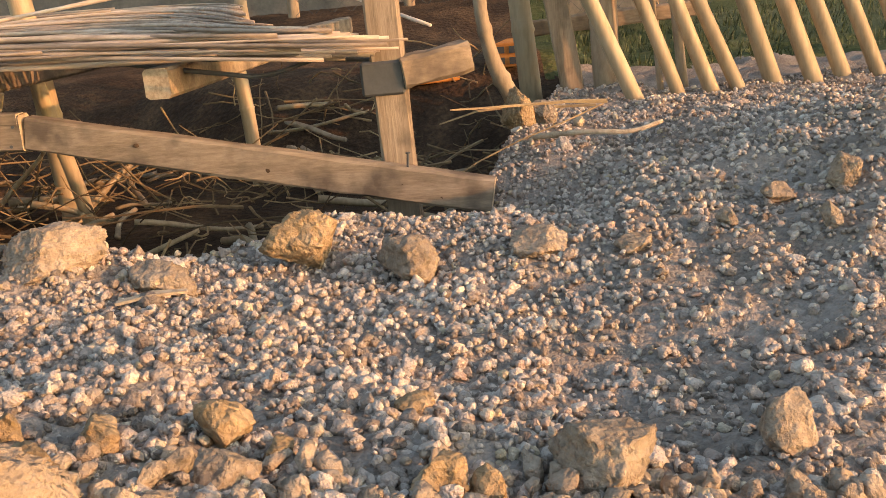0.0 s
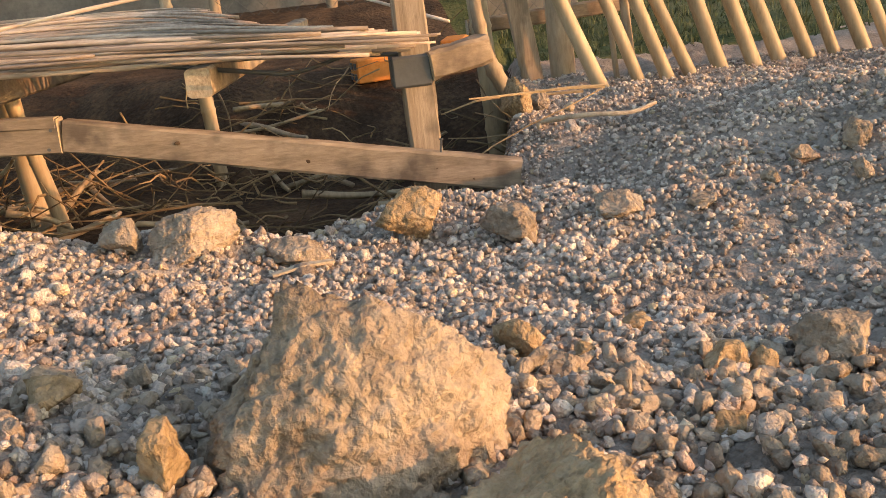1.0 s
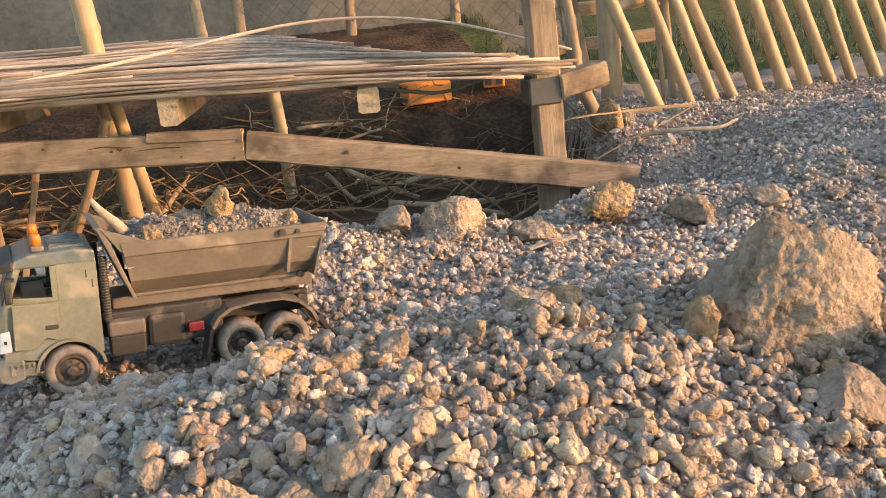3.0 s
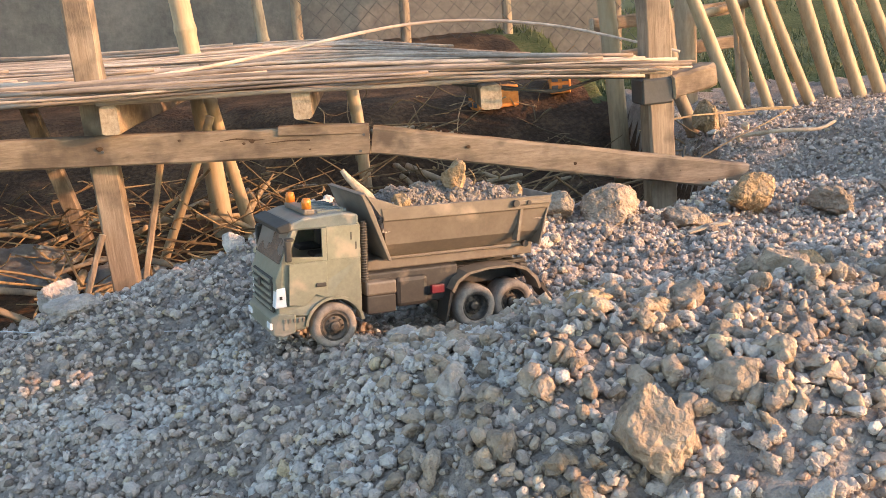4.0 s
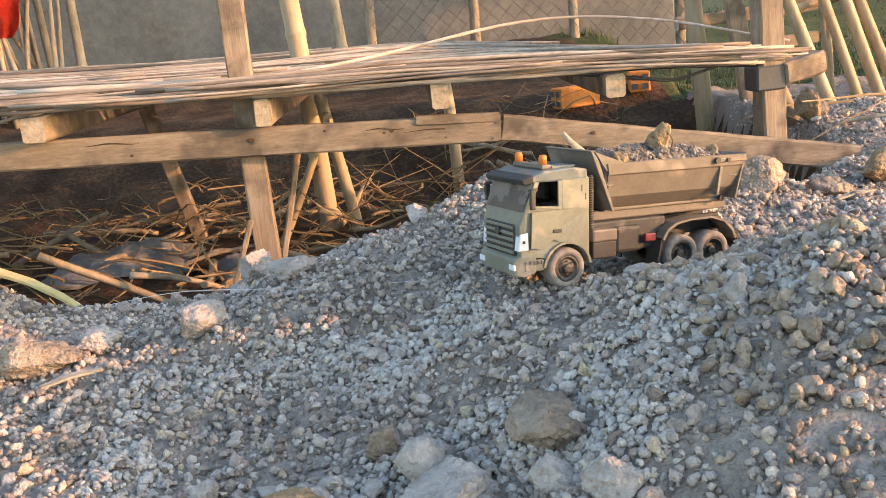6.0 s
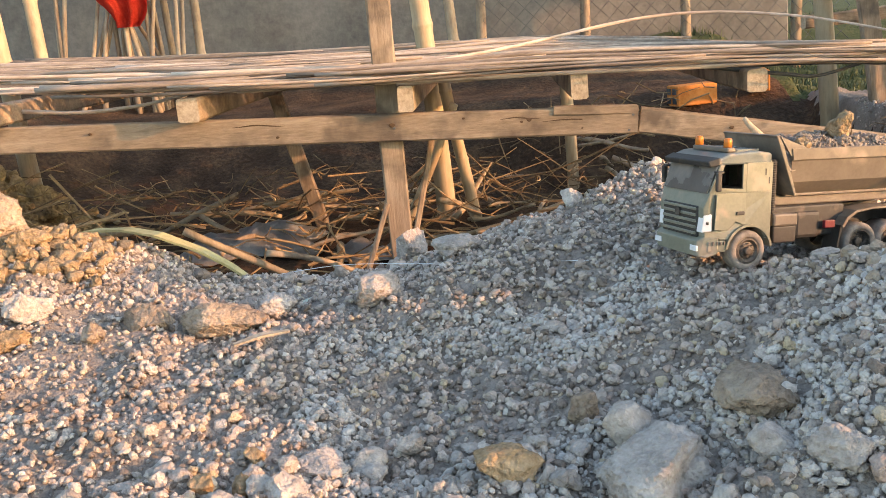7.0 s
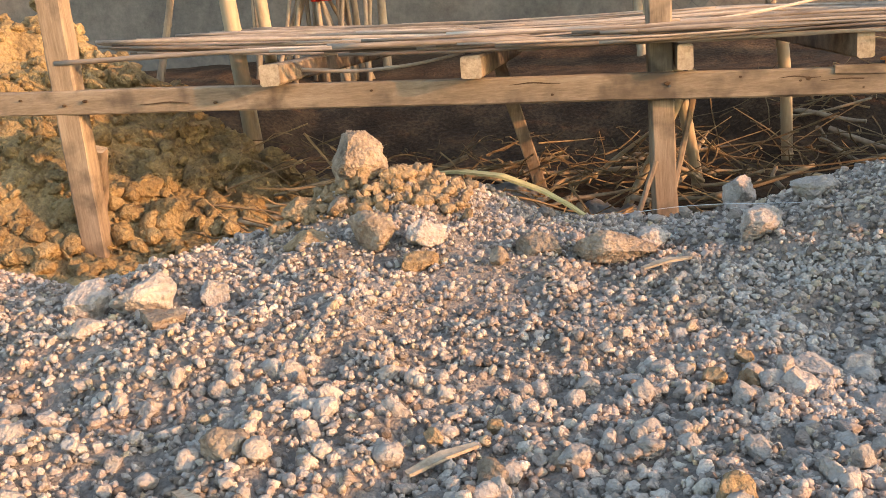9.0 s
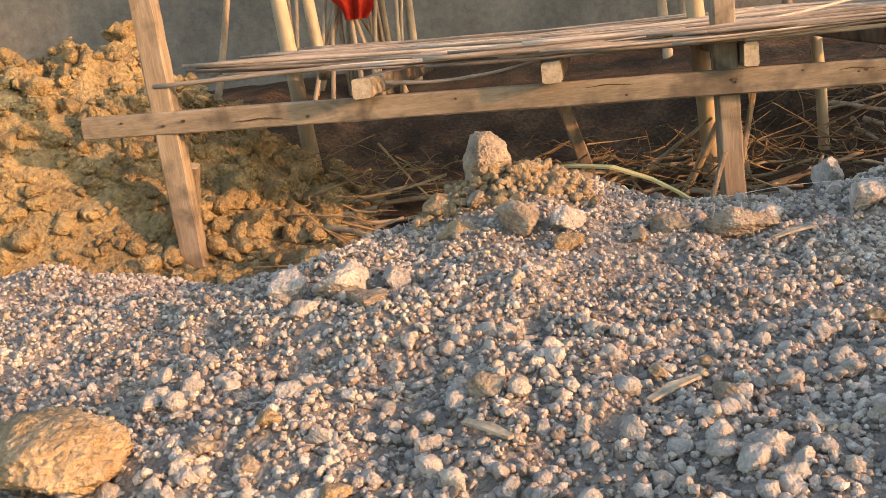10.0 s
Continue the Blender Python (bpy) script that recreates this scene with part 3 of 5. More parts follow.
# ---- wire netting before the wall ----
net = hub("wire_netting", pose(-0.9, 4.6, 0.55), "rusty hexagonal wire netting on short posts", "netting")
bm = bmesh.new()
for k in range(44):
    x = -0.72 + 0.045 * k
    pts = []
    for i in range(25):
        pts.append(Vector((x + (0.0225 if i % 2 == k % 2 else -0.0225), 4.6 + 0.004 * math.sin(i), 0.5 + 0.045 * i)))
    for a, b in zip(pts, pts[1:]):
        pole_into(bm, a, b, 0.0016, 0.0016, 0, 0, 3, 0, 1)
ob = part("wire_mesh", bm, BAND, net)
ob.matrix_parent_inverse = net.matrix_world.inverted()
for x in (-0.75, -0.2, 0.35, 0.95):
    ob = part("post", pole_mesh((x, 4.63, 0.4), (x + 0.02, 4.63, 1.7), 0.028, 0.025, int(x * 50), 0, 10, 0.006), BARK_POLE, net, smooth=True)
    ob.matrix_parent_inverse = net.matrix_world.inverted()

# ---- loose clods and stones ----


def ico(sub):
    bm = bmesh.new()
    bmesh.ops.create_icosphere(bm, subdivisions=sub, radius=1)
    v = np.array([q.co[:] for q in bm.verts])
    f = np.array([[q.index for q in p.verts] for p in bm.faces])
    bm.free()
    return v, f


def clod_shapes(sub, count, seed, dent):
    g = np.random.default_rng(seed)
    v, f = ico(sub)
    shapes = []
    for _ in range(count):
        w = v.copy()
        for _ in range(9):
            d = g.normal(size=3)
            d /= np.linalg.norm(d)
            c = g.uniform(0.35, 0.8)
            over = np.maximum(w @ d - c, 0)
            w = w - over[:, None] * d * g.uniform(0.6, 1.0)
        w = w * (1 + dent * g.uniform(-1, 1, size=(len(w), 1)))
        w = w * g.uniform(0.65, 1.25, size=3) * (1, 1, 0.9)
        shapes.append(w)
    return shapes, f


def scatter(name, count, low, high, power, sub, area, seed, material, label, category, sink=0.38, patch=None, bank=False):
    """Strewn pieces joined into one mesh: sizes between low and high, most of them small."""
    g = np.random.default_rng(seed)
    shapes, f = clod_shapes(sub, 12, seed, 0.24 if sub < 3 else 0.13)
    x = g.uniform(area[0], area[1], count)
    near_edge = np.interp(x, (-2.6, -1.8, -1.0, -0.3, 0.2), (-0.25, -0.22, -0.13, 0.0, 0.28))
    low_y, high_y = np.maximum(near_edge, area[2]), np.minimum(rim(x) + 0.12, area[3])
    if bank:
        low_y, high_y = area[2], area[3]
    y = low_y + (high_y - low_y) * g.uniform(0, 1, count)
    keep = np.ones(count, bool)
    if not bank and high > 0.007:
        keep &= ~((np.abs(x + 0.78) < 0.18) & (np.abs(y - 0.615) < 0.085))
    if patch:
        keep &= value_noise(x, y, patch[0], seed) + 0.5 * value_noise(x, y, patch[0] * 3.1, seed + 1) > patch[1]
    x, y = x[keep], y[keep]
    n = len(x)
    r = low + (high - low) * g.uniform(0, 1, n) ** power
    z = ground_z(x, y) + r * (0.7 - 2 * sink * g.uniform(0.2, 1, n))
    a, b = g.uniform(0, 6.28, n), g.uniform(-0.7, 0.7, n)
    ca, sa, cb, sb = np.cos(a), np.sin(a), np.cos(b), np.sin(b)
    pick = g.integers(0, len(shapes), n)
    S = np.stack(shapes)[pick] * r[:, None, None]
    y1 = S[:, :, 1] * cb[:, None] - S[:, :, 2] * sb[:, None]
    z1 = S[:, :, 1] * sb[:, None] + S[:, :, 2] * cb[:, None]
    x1 = S[:, :, 0] * ca[:, None] - y1 * sa[:, None]
    y2 = S[:, :, 0] * sa[:, None] + y1 * ca[:, None]
    V = np.stack((x1 + x[:, None], y2 + y[:, None], z1 + z[:, None]), -1)
    k = S.shape[1]
    F = (f[None] + (np.arange(n) * k)[:, None, None]).reshape(-1, 3)
    me = array_mesh(name, V.reshape(-1, 3), F)
    me.materials.append(material)
    if sub > 2:
        me.shade_smooth()
    return tagged(new(name, me), label, category, kind="stuff")


scatter("fine_gravel", 82000, 0.0026, 0.0068, 1.3, 1, (-2.75, 1.2, -0.25, 2.6), 21, GRAVEL, "fine dusty grey-brown gravel strewn over the earth", "gravel")
scatter("gravel", 22000, 0.0038, 0.0092, 2.1, 2, (-2.75, 1.2, -0.25, 2.1), 22, GRAVEL, "dusty crumbled clods lying on the earth", "gravel", patch=(3.0, -0.38))
scatter("clods", 560, 0.010, 0.019, 2.0, 3, (-2.75, 1.1, -0.35, 2.0), 23, GRAVEL, "larger dusty clods lying on the earth", "clods", patch=(2.0, -0.1))

scatter("heaped_clods", 2400, 0.0045, 0.012, 2.1, 2, (-0.85, 0.25, 0.12, 0.50), 29, ROCK, "heap of pale crumbled clods beside the track", "clods", sink=0.25)
scatter("strewn_stones", 760, 0.006, 0.016, 2.2, 3, (-2.3, -0.95, -0.12, 0.36), 33, GREY_ROCK, "grey stones strewn along the track", "stones", sink=0.25, patch=(2.2, -0.05))

PALE_GRAVEL = island_ramp("pale_crushed_gravel", [(0.0, (0.38, 0.34, 0.305)), (0.4, (0.53, 0.49, 0.45)), (0.75, (0.64, 0.60, 0.555)), (1.0, (0.50, 0.43, 0.37))])
scatter("pale_gravel", 19000, 0.0028, 0.0072, 1.8, 1, (-1.38, -0.74, -0.16, 0.66), 37, PALE_GRAVEL, "pale grey crushed gravel strewn over the earth", "gravel", sink=0.22, patch=(2.4, -0.25))
scatter("heap_crumbs", 520, 0.005, 0.016, 1.9, 2, (-2.02, -1.70, 0.86, 1.06), 39, YELLOW_ROCK, "yellow crumbs of clay heaped by the trench", "clods", sink=0.1)
scatter("edge_gravel", 6000, 0.003, 0.0085, 2.0, 1, (-3.25, -2.74, -0.1, 1.4), 35, GRAVEL, "fine dusty gravel at the end of the track", "gravel")


def rock_mesh(size, seed, rough=0.2, sub=4, facets=11):
    """A broken lump of dried clay: cut faces, then crumbling at three scales."""
    g = np.random.default_rng(seed)
    v, f = ico(sub + 1)
    w = v.copy()
    for _ in range(facets):
        d = g.normal(size=3) * (1, 1, 0.8)
        d /= np.linalg.norm(d)
        c = g.uniform(0.46, 0.82)
        over = np.maximum(w @ d - c, 0)
        w = w - over[:, None] * d * 0.93
    o = Vector(g.uniform(-50, 50, 3).tolist())
    out = []
    for p in w:
        q = Vector(p.tolist())
        a = noise.noise(q * 1.7 + o) * 1.0 + noise.noise(q * 4.1 + o) * 0.55 + abs(noise.noise(q * 8.7 + o)) * -0.5 + noise.noise(q * 19 + o) * 0.34 + noise.noise(q * 37 + o) * 0.16
        out.append(p * (1 + rough * a))
    w = np.array(out)
    w = w / np.abs(w).max(0) * (np.array(size) / 2)
    me = array_mesh("rock", w, f)
    me.shade_smooth()
    return me


def rock(x, y, size, seed, material, label, rough=0.16, lift=0.28, turn=0.0, z=None, top=None, name="rock", group="rocks by the track", tip=0.0, sub=3):
    me = rock_mesh(size, seed, rough, sub, 5 if size[0] > 0.11 else 11)
    me.materials.append(material)
    ob = tagged(new(name, me), label, "rock", group)
    base = float(ground_z(x, y)) if z is None else z
    ob.matrix_world = pose(x, y, base + size[2] * lift if top is None else top - size[2] * 0.46, tip, 0, turn)
    return ob


PALE, YEL, GRY = "pale crumbling lump of dried clay on the earth", "yellowish lump of dried clay on the earth", "grey stone lying on the gravel"
ROCKS = (
    # x, y, width, depth, height, kind
    (-0.266, 0.390, 0.198, 0.15, 0.15, "p"), (-0.175, 0.260, 0.112, 0.10, 0.085, "y"), (-1.888, 0.975, 0.126, 0.095, 0.080, "p"),
    (0.125, 1.79, 0.075, 0.06, 0.085, "y"), (0.175, 1.85, 0.06, 0.05, 0.065, "p"), (0.187, 1.60, 0.03, 0.026, 0.026, "g"),
    (0.46, 1.10, 0.06, 0.05, 0.04, "p"), (-1.25, 1.05, 0.085, 0.06, 0.06, "g"), (-0.98, 1.0, 0.045, 0.035, 0.035, "g"), (-0.50, 0.98, 0.06, 0.05, 0.04, "p"),
    (0.086, 0.481, 0.062, 0.05, 0.041, "p"), (0.205, 0.55, 0.047, 0.037, 0.04, "p"), (-0.133, 0.527, 0.046, 0.037, 0.03, "y"), (-0.197, 0.504, 0.038, 0.03, 0.024, "y"),
    (-0.242, 0.493, 0.024, 0.02, 0.033, "y"), (-0.209, 0.444, 0.035, 0.028, 0.022, "y"), (-0.117, 0.463, 0.043, 0.034, 0.024, "p"), (-0.004, 0.464, 0.039, 0.031, 0.026, "y"),
    (0.022, 0.462, 0.024, 0.019, 0.024, "y"), (0.058, 0.697, 0.027, 0.021, 0.01, "p"), (0.194, 0.99, 0.046, 0.037, 0.019, "p"), (-0.424, 0.974, 0.112, 0.082, 0.048, "p"),
    (0.309, 1.042, 0.033, 0.026, 0.021, "p"), (0.398, 0.981, 0.029, 0.023, 0.026, "p"), (0.38, 1.097, 0.042, 0.033, 0.024, "p"), (-0.092, 0.497, 0.02, 0.016, 0.013, "y"),
    (0.119, 0.473, 0.019, 0.015, 0.013, "p"), (-0.348, 0.335, 0.038, 0.03, 0.037, "y"), (-0.468, 0.398, 0.044, 0.035, 0.026, "p"), (-0.448, 0.485, 0.04, 0.032, 0.023, "p"),
    (-0.023, 0.592, 0.029, 0.023, 0.012, "y"), (0.094, 1.026, 0.085, 0.068, 0.032, "p"), (-0.054, 0.995, 0.092, 0.073, 0.044, "p"), (-0.265, 0.285, 0.019, 0.015, 0.016, "y"),
    (-0.045, 0.36, 0.028, 0.022, 0.015, "y"), (-0.139, 0.418, 0.028, 0.022, 0.012, "p"), (-0.288, 0.24, 0.076, 0.061, 0.027, "p"), (-0.591, 0.336, 0.034, 0.028, 0.025, "p"),
    (-0.656, 0.43, 0.023, 0.019, 0.018, "y"), (-0.682, 0.309, 0.042, 0.033, 0.018, "y"), (-0.264, 0.296, 0.02, 0.016, 0.016, "y"), (-0.8, 0.262, 0.033, 0.026, 0.025, "g"),
    (-0.705, 0.134, 0.053, 0.042, 0.05, "p"), (-0.639, 0.156, 0.04, 0.032, 0.021, "p"), (-0.953, 0.384, 0.023, 0.018, 0.011, "g"), (-1.082, 0.539, 0.018, 0.014, 0.014, "g"),
    (-0.785, 0.173, 0.027, 0.021, 0.022, "p"), (-0.43, 0.438, 0.048, 0.038, 0.021, "y"), (-0.303, 0.961, 0.081, 0.064, 0.042, "p"), (-0.168, 1.033, 0.095, 0.076, 0.064, "y"),
    (-0.631, 0.31, 0.034, 0.028, 0.013, "y"), (-0.565, 0.606, 0.031, 0.025, 0.021, "y"), (-0.807, 0.478, 0.032, 0.026, 0.015, "g"), (-0.609, 0.23, 0.024, 0.02, 0.012, "p"),
    (-1.298, 0.733, 0.072, 0.058, 0.043, "g"), (-1.183, 0.856, 0.085, 0.068, 0.031, "g"), (-0.969, 0.256, 0.078, 0.062, 0.034, "p"), (-1.074, 0.288, 0.046, 0.037, 0.038, "g"),
    (-1.184, 0.271, 0.065, 0.052, 0.029, "y"), (-1.304, 0.348, 0.039, 0.031, 0.023, "g"), (-0.825, 0.836, 0.044, 0.035, 0.019, "g"), (-1.066, 0.228, 0.122, 0.098, 0.044, "g"),
    (-0.945, 0.145, 0.051, 0.041, 0.025, "g"), (-0.979, 0.191, 0.042, 0.034, 0.027, "g"), (-1.104, 0.338, 0.033, 0.027, 0.032, "p"), (-1.758, 0.754, 0.069, 0.055, 0.039, "g"),
    (-1.413, 0.357, 0.025, 0.02, 0.018, "y"), (-1.093, 0.554, 0.033, 0.026, 0.012, "g"), (-1.966, 0.909, 0.072, 0.057, 0.039, "y"),
    (-1.897, 0.177, 0.045, 0.036, 0.024, "p"), (-1.417, 0.311, 0.033, 0.027, 0.027, "y"), (-1.353, 0.344, 0.063, 0.051, 0.023, "g"), (-1.325, 0.141, 0.071, 0.056, 0.04, "g"),
    (-1.611, 0.153, 0.028, 0.022, 0.012, "p"), (-2.10, 0.55, 0.085, 0.07, 0.055, "g"), (-2.18, 0.57, 0.07, 0.06, 0.05, "g"), (-2.03, 0.60, 0.05, 0.04, 0.035, "g"), (-1.5, 0.715, 0.114, 0.091, 0.042, "p"), (-1.437, 0.78, 0.057, 0.045, 0.028, "g"),
    (-1.665, 0.227, 0.02, 0.016, 0.016, "y"), (-2.142, 0.47, 0.05, 0.04, 0.021, "g"), (-1.841, 0.764, 0.087, 0.07, 0.053, "p"), (-1.593, 0.735, 0.09, 0.072, 0.045, "p"),
    (-1.94, 0.777, 0.089, 0.071, 0.032, "y"), (-1.768, 0.688, 0.063, 0.051, 0.023, "y"), (-1.658, 0.681, 0.033, 0.027, 0.027, "p"), (-1.456, 0.311, 0.03, 0.024, 0.018, "y"),
    (-1.381, 0.293, 0.048, 0.039, 0.024, "g"), (-1.497, 0.044, 0.032, 0.025, 0.028, "y"), (-1.666, 0.133, 0.044, 0.035, 0.027, "p"), (-1.721, 0.209, 0.024, 0.019, 0.018, "y"),
    (-1.882, 0.94, 0.056, 0.045, 0.029, "y"), (-1.816, 0.939, 0.065, 0.052, 0.027, "y"), (-1.778, 0.881, 0.054, 0.043, 0.024, "y"), (-1.905, 0.873, 0.045, 0.036, 0.025, "p"),
    (-1.831, 0.861, 0.036, 0.029, 0.021, "y"), (-2.329, 0.104, 0.177, 0.142, 0.064, "y"), (-2.184, 0.117, 0.03, 0.024, 0.016, "p"), (-1.661, 0.014, 0.044, 0.035, 0.024, "g"),
    (-2.041, 0.026, 0.036, 0.029, 0.013, "y"), (-2.129, 0.083, 0.026, 0.021, 0.021, "p"), (-2.058, 0.484, 0.061, 0.049, 0.029, "p"), (-2.119, 0.138, 0.026, 0.021, 0.013, "y"),
)
# heights of the tops of the rocks that stand clear of the ground
TOPS = {(-0.266, 0.390): 0.657, (-0.175, 0.260): 0.600, (-1.888, 0.975): 0.645, (-0.168, 1.033): 0.545}
for i, (x, y, w, d, h, kind) in enumerate(ROCKS):
    mat, label = {"p": (ROCK, PALE), "y": (YELLOW_ROCK, YEL), "g": (GREY_ROCK, GRY)}[kind]
    if i == 0:
        label = "large boulder of pale dried clay beside the track"
    rock(x, y, (w * 1.06, d * 1.06, h * 1.3), 100 + i, mat, label, turn=37 * i, top=TOPS.get((x, y)), sub=5 if w > 0.11 else 4 if w > 0.05 else 3)
scatter("clay_crumbs", 3600, 0.006, 0.045, 3.0, 2, (-3.9, -2.3, 1.45, 3.0), 27, CLAY, "crumbled yellow clay on the dug bank", "clay", bank=True)
# the clay bank: loose lumps on its face
g = random.Random(3)
for i in range(120):
    x, y = g.uniform(-3.8, -2.4), g.uniform(1.6, 2.9)
    s = 0.05 + 0.15 * g.random() ** 2
    if x > -2.95 and y < 2.0:
        continue
    rock(x, y, (s, s * 0.8, s * 0.75), 300 + i, CLAY, "yellow lump of dug clay on the bank", turn=g.uniform(0, 360), sub=3, rough=0.36, lift=0.12, group="lumps of the clay bank")

# ---- brushwood in the trench ----
bm = bmesh.new()
rng = random.Random(14)
for k in range(620):
    x, y = rng.uniform(-2.5, 0.15), rng.uniform(1.6, 3.2)
    a = rng.gauss(0.0, 1.1) + (3.14 if rng.random() < 0.5 else 0)
    ln = 0.05 + 0.38 * rng.random() ** 1.6
    up = rng.gauss(0.05, 0.38)
    z = float(ground_z(x, y)) + rng.uniform(0.0, 0.14) * (1 if y > 2 else 0.5)
    d = Vector((math.cos(a), math.sin(a) * 0.6, up)) * ln
    pole_into(bm, Vector((x, y, z)) - d / 2, Vector((x, y, z)) + d / 2, rng.uniform(0.0015, 0.005), 0.0015, k, 0, 5, 0.012, 4)
thing("brushwood", bm, TWIG, "tangle of dry twigs and broken canes in the trench", "brushwood", kind="stuff")
for k in range(64):
    x, y = rng.uniform(-2.35, 0.0), rng.uniform(1.75, 3.1)
    a = rng.gauss(0.0, 0.75)
    ln = rng.uniform(0.12, 0.42)
    d = Vector((math.cos(a), math.sin(a) * 0.7, rng.gauss(0.05, 0.25))) * ln / 2
    c = Vector((x, y, float(ground_z(x, y)) + 0.012 + abs(d.z) * 0.75 + rng.uniform(0, 0.03)))
    r = rng.uniform(0.005, 0.012)
    thing("broken_cane", pole_mesh(c - d, c + d, r, r * 0.75, 700 + k, 2, 8, 0.008, 8, 0.1), BAMBOO if k % 3 else BARK_POLE,
          "broken dry cane lying in the trench litter", "cane", "broken canes in the trench", smooth=True)

# ---- tipper truck, a large toy model ----
DUST = (0.34, 0.28, 0.22)
CAB = surface("olive_grey_car_paint", [(0.145, 0.15, 0.115), (0.185, 0.19, 0.148), (0.225, 0.228, 0.178)], 40, 200, 0.38, 0.1, 300, 0.0004, dust=DUST, dust_amount=0.16, dust_scale=22)
TIP = surface("dusty_brown_grey_steel", [(0.11, 0.092, 0.072), (0.145, 0.12, 0.095), (0.175, 0.147, 0.118)], 30, 160, 0.5, 0.15, 260, 0.0005, dust=DUST, dust_amount=0.15, dust_scale=16)
DARK = surface("dusty_black_plastic", [(0.018, 0.018, 0.018), (0.03, 0.029, 0.027), (0.05, 0.045, 0.04)], 40, 180, 0.6, 0.2, 300, 0.0004, dust=(0.16, 0.13, 0.10), dust_amount=0.04, dust_scale=35)
TYRE = surface("dusty_tyre_rubber", [(0.15, 0.132, 0.115), (0.25, 0.222, 0.195), (0.34, 0.30, 0.26)], 60, 200, 0.9, 0.4, 260, 0.0008)
RIM = surface("dusty_wheel_metal", [(0.03, 0.028, 0.025), (0.07, 0.062, 0.053), (0.14, 0.12, 0.10)], 60, 220, 0.6, 0.2, 300, 0.0004, metal=0.3)
# cab roof paint tinted blue-grey to carry the sky's reflection
SKY_ROOF = surface("sky_tinted_roof_paint", [(0.09, 0.11, 0.11), (0.12, 0.145, 0.145), (0.16, 0.18, 0.175)], 30, 160, 0.28, 0.1, 300, 0.0004, dust=DUST, dust_amount=0.12, dust_scale=22)
ORANGE = surface("orange_lens", [(0.55, 0.16, 0.02), (0.62, 0.20, 0.03)], 40, 90, 0.3, 0.0)
WHITE = surface("pale_lamp_lens", [(0.62, 0.64, 0.66), (0.75, 0.77, 0.80)], 60, 120, 0.2, 0.0)
RED = surface("red_reflector", [(0.12, 0.01, 0.02), (0.17, 0.02, 0.03)], 60, 120, 0.4, 0.0, dust=DUST, dust_amount=0.25)
GLASS = surface("dusty_windscreen", [(0.06, 0.06, 0.058), (0.10, 0.096, 0.09)], 30, 160, 0.22, 0.0, dust=(0.30, 0.26, 0.22), dust_amount=0.45, dust_scale=14)


def solid(points, y0, y1, bevel=0.0):
    """An upright outline in x and z, drawn out from y0 to y1."""
    bm = bmesh.new()
    a = [bm.verts.new((x, y0, z)) for x, z in points]
    b = [bm.verts.new((x, y1, z)) for x, z in points]
    n = len(points)
    bm.faces.new(a)
    bm.faces.new(b[::-1])
    for i in range(n):
        bm.faces.new((a[i], b[i], b[(i + 1) % n], a[(i + 1) % n]))
    bmesh.ops.recalc_face_normals(bm, faces=bm.faces)
    if bevel:
        bmesh.ops.bevel(bm, geom=list(bm.edges), offset=bevel, segments=2, affect="EDGES", profile=0.5)
    return bm


def boxed(a, b, bevel=0.0, seg=2):
    return box(bmesh.new(), a, b, bevel, seg)


def turned(profile, sides=32, caps=True):
    """A body of revolution about y from (y, radius) pairs."""
    bm = bmesh.new()
    rows = [[bm.verts.new((r * math.cos(q), y, r * math.sin(q))) for q in (6.28318 * i / sides for i in range(sides))] for y, r in profile]
    for a, b in zip(rows, rows[1:]):
        for i in range(sides):
            bm.faces.new((a[i], a[(i + 1) % sides], b[(i + 1) % sides], b[i]))
    if caps:
        bm.faces.new(rows[0])
        bm.faces.new(rows[-1][::-1])
    bmesh.ops.recalc_face_normals(bm, faces=bm.faces)
    return bm


def arch(cx, cz, r, y0, y1, a0, a1, t=0.003, n=18):
    """A mudguard bent round a wheel, between two angles in degrees."""
    out = [(cx + r * math.cos(radians(a0 + (a1 - a0) * i / n)), cz + r * math.sin(radians(a0 + (a1 - a0) * i / n))) for i in range(n + 1)]
    inn = [(cx + (r - t) * math.cos(radians(a0 + (a1 - a0) * i / n)), cz + (r - t) * math.sin(radians(a0 + (a1 - a0) * i / n))) for i in range(n + 1)]
    bm = bmesh.new()
    rows = []
    for (xo, zo), (xi, zi) in zip(out, inn):
        rows.append([bm.verts.new(p) for p in ((xo, y0, zo), (xo, y1, zo), (xi, y1, zi), (xi, y0, zi))])
    for a, b in zip(rows, rows[1:]):
        for i in range(4):
            bm.faces.new((a[i], a[(i + 1) % 4], b[(i + 1) % 4], b[i]))
    bm.faces.new(rows[0])
    bm.faces.new(rows[-1][::-1])
    bmesh.ops.recalc_face_normals(bm, faces=bm.faces)
    return bm


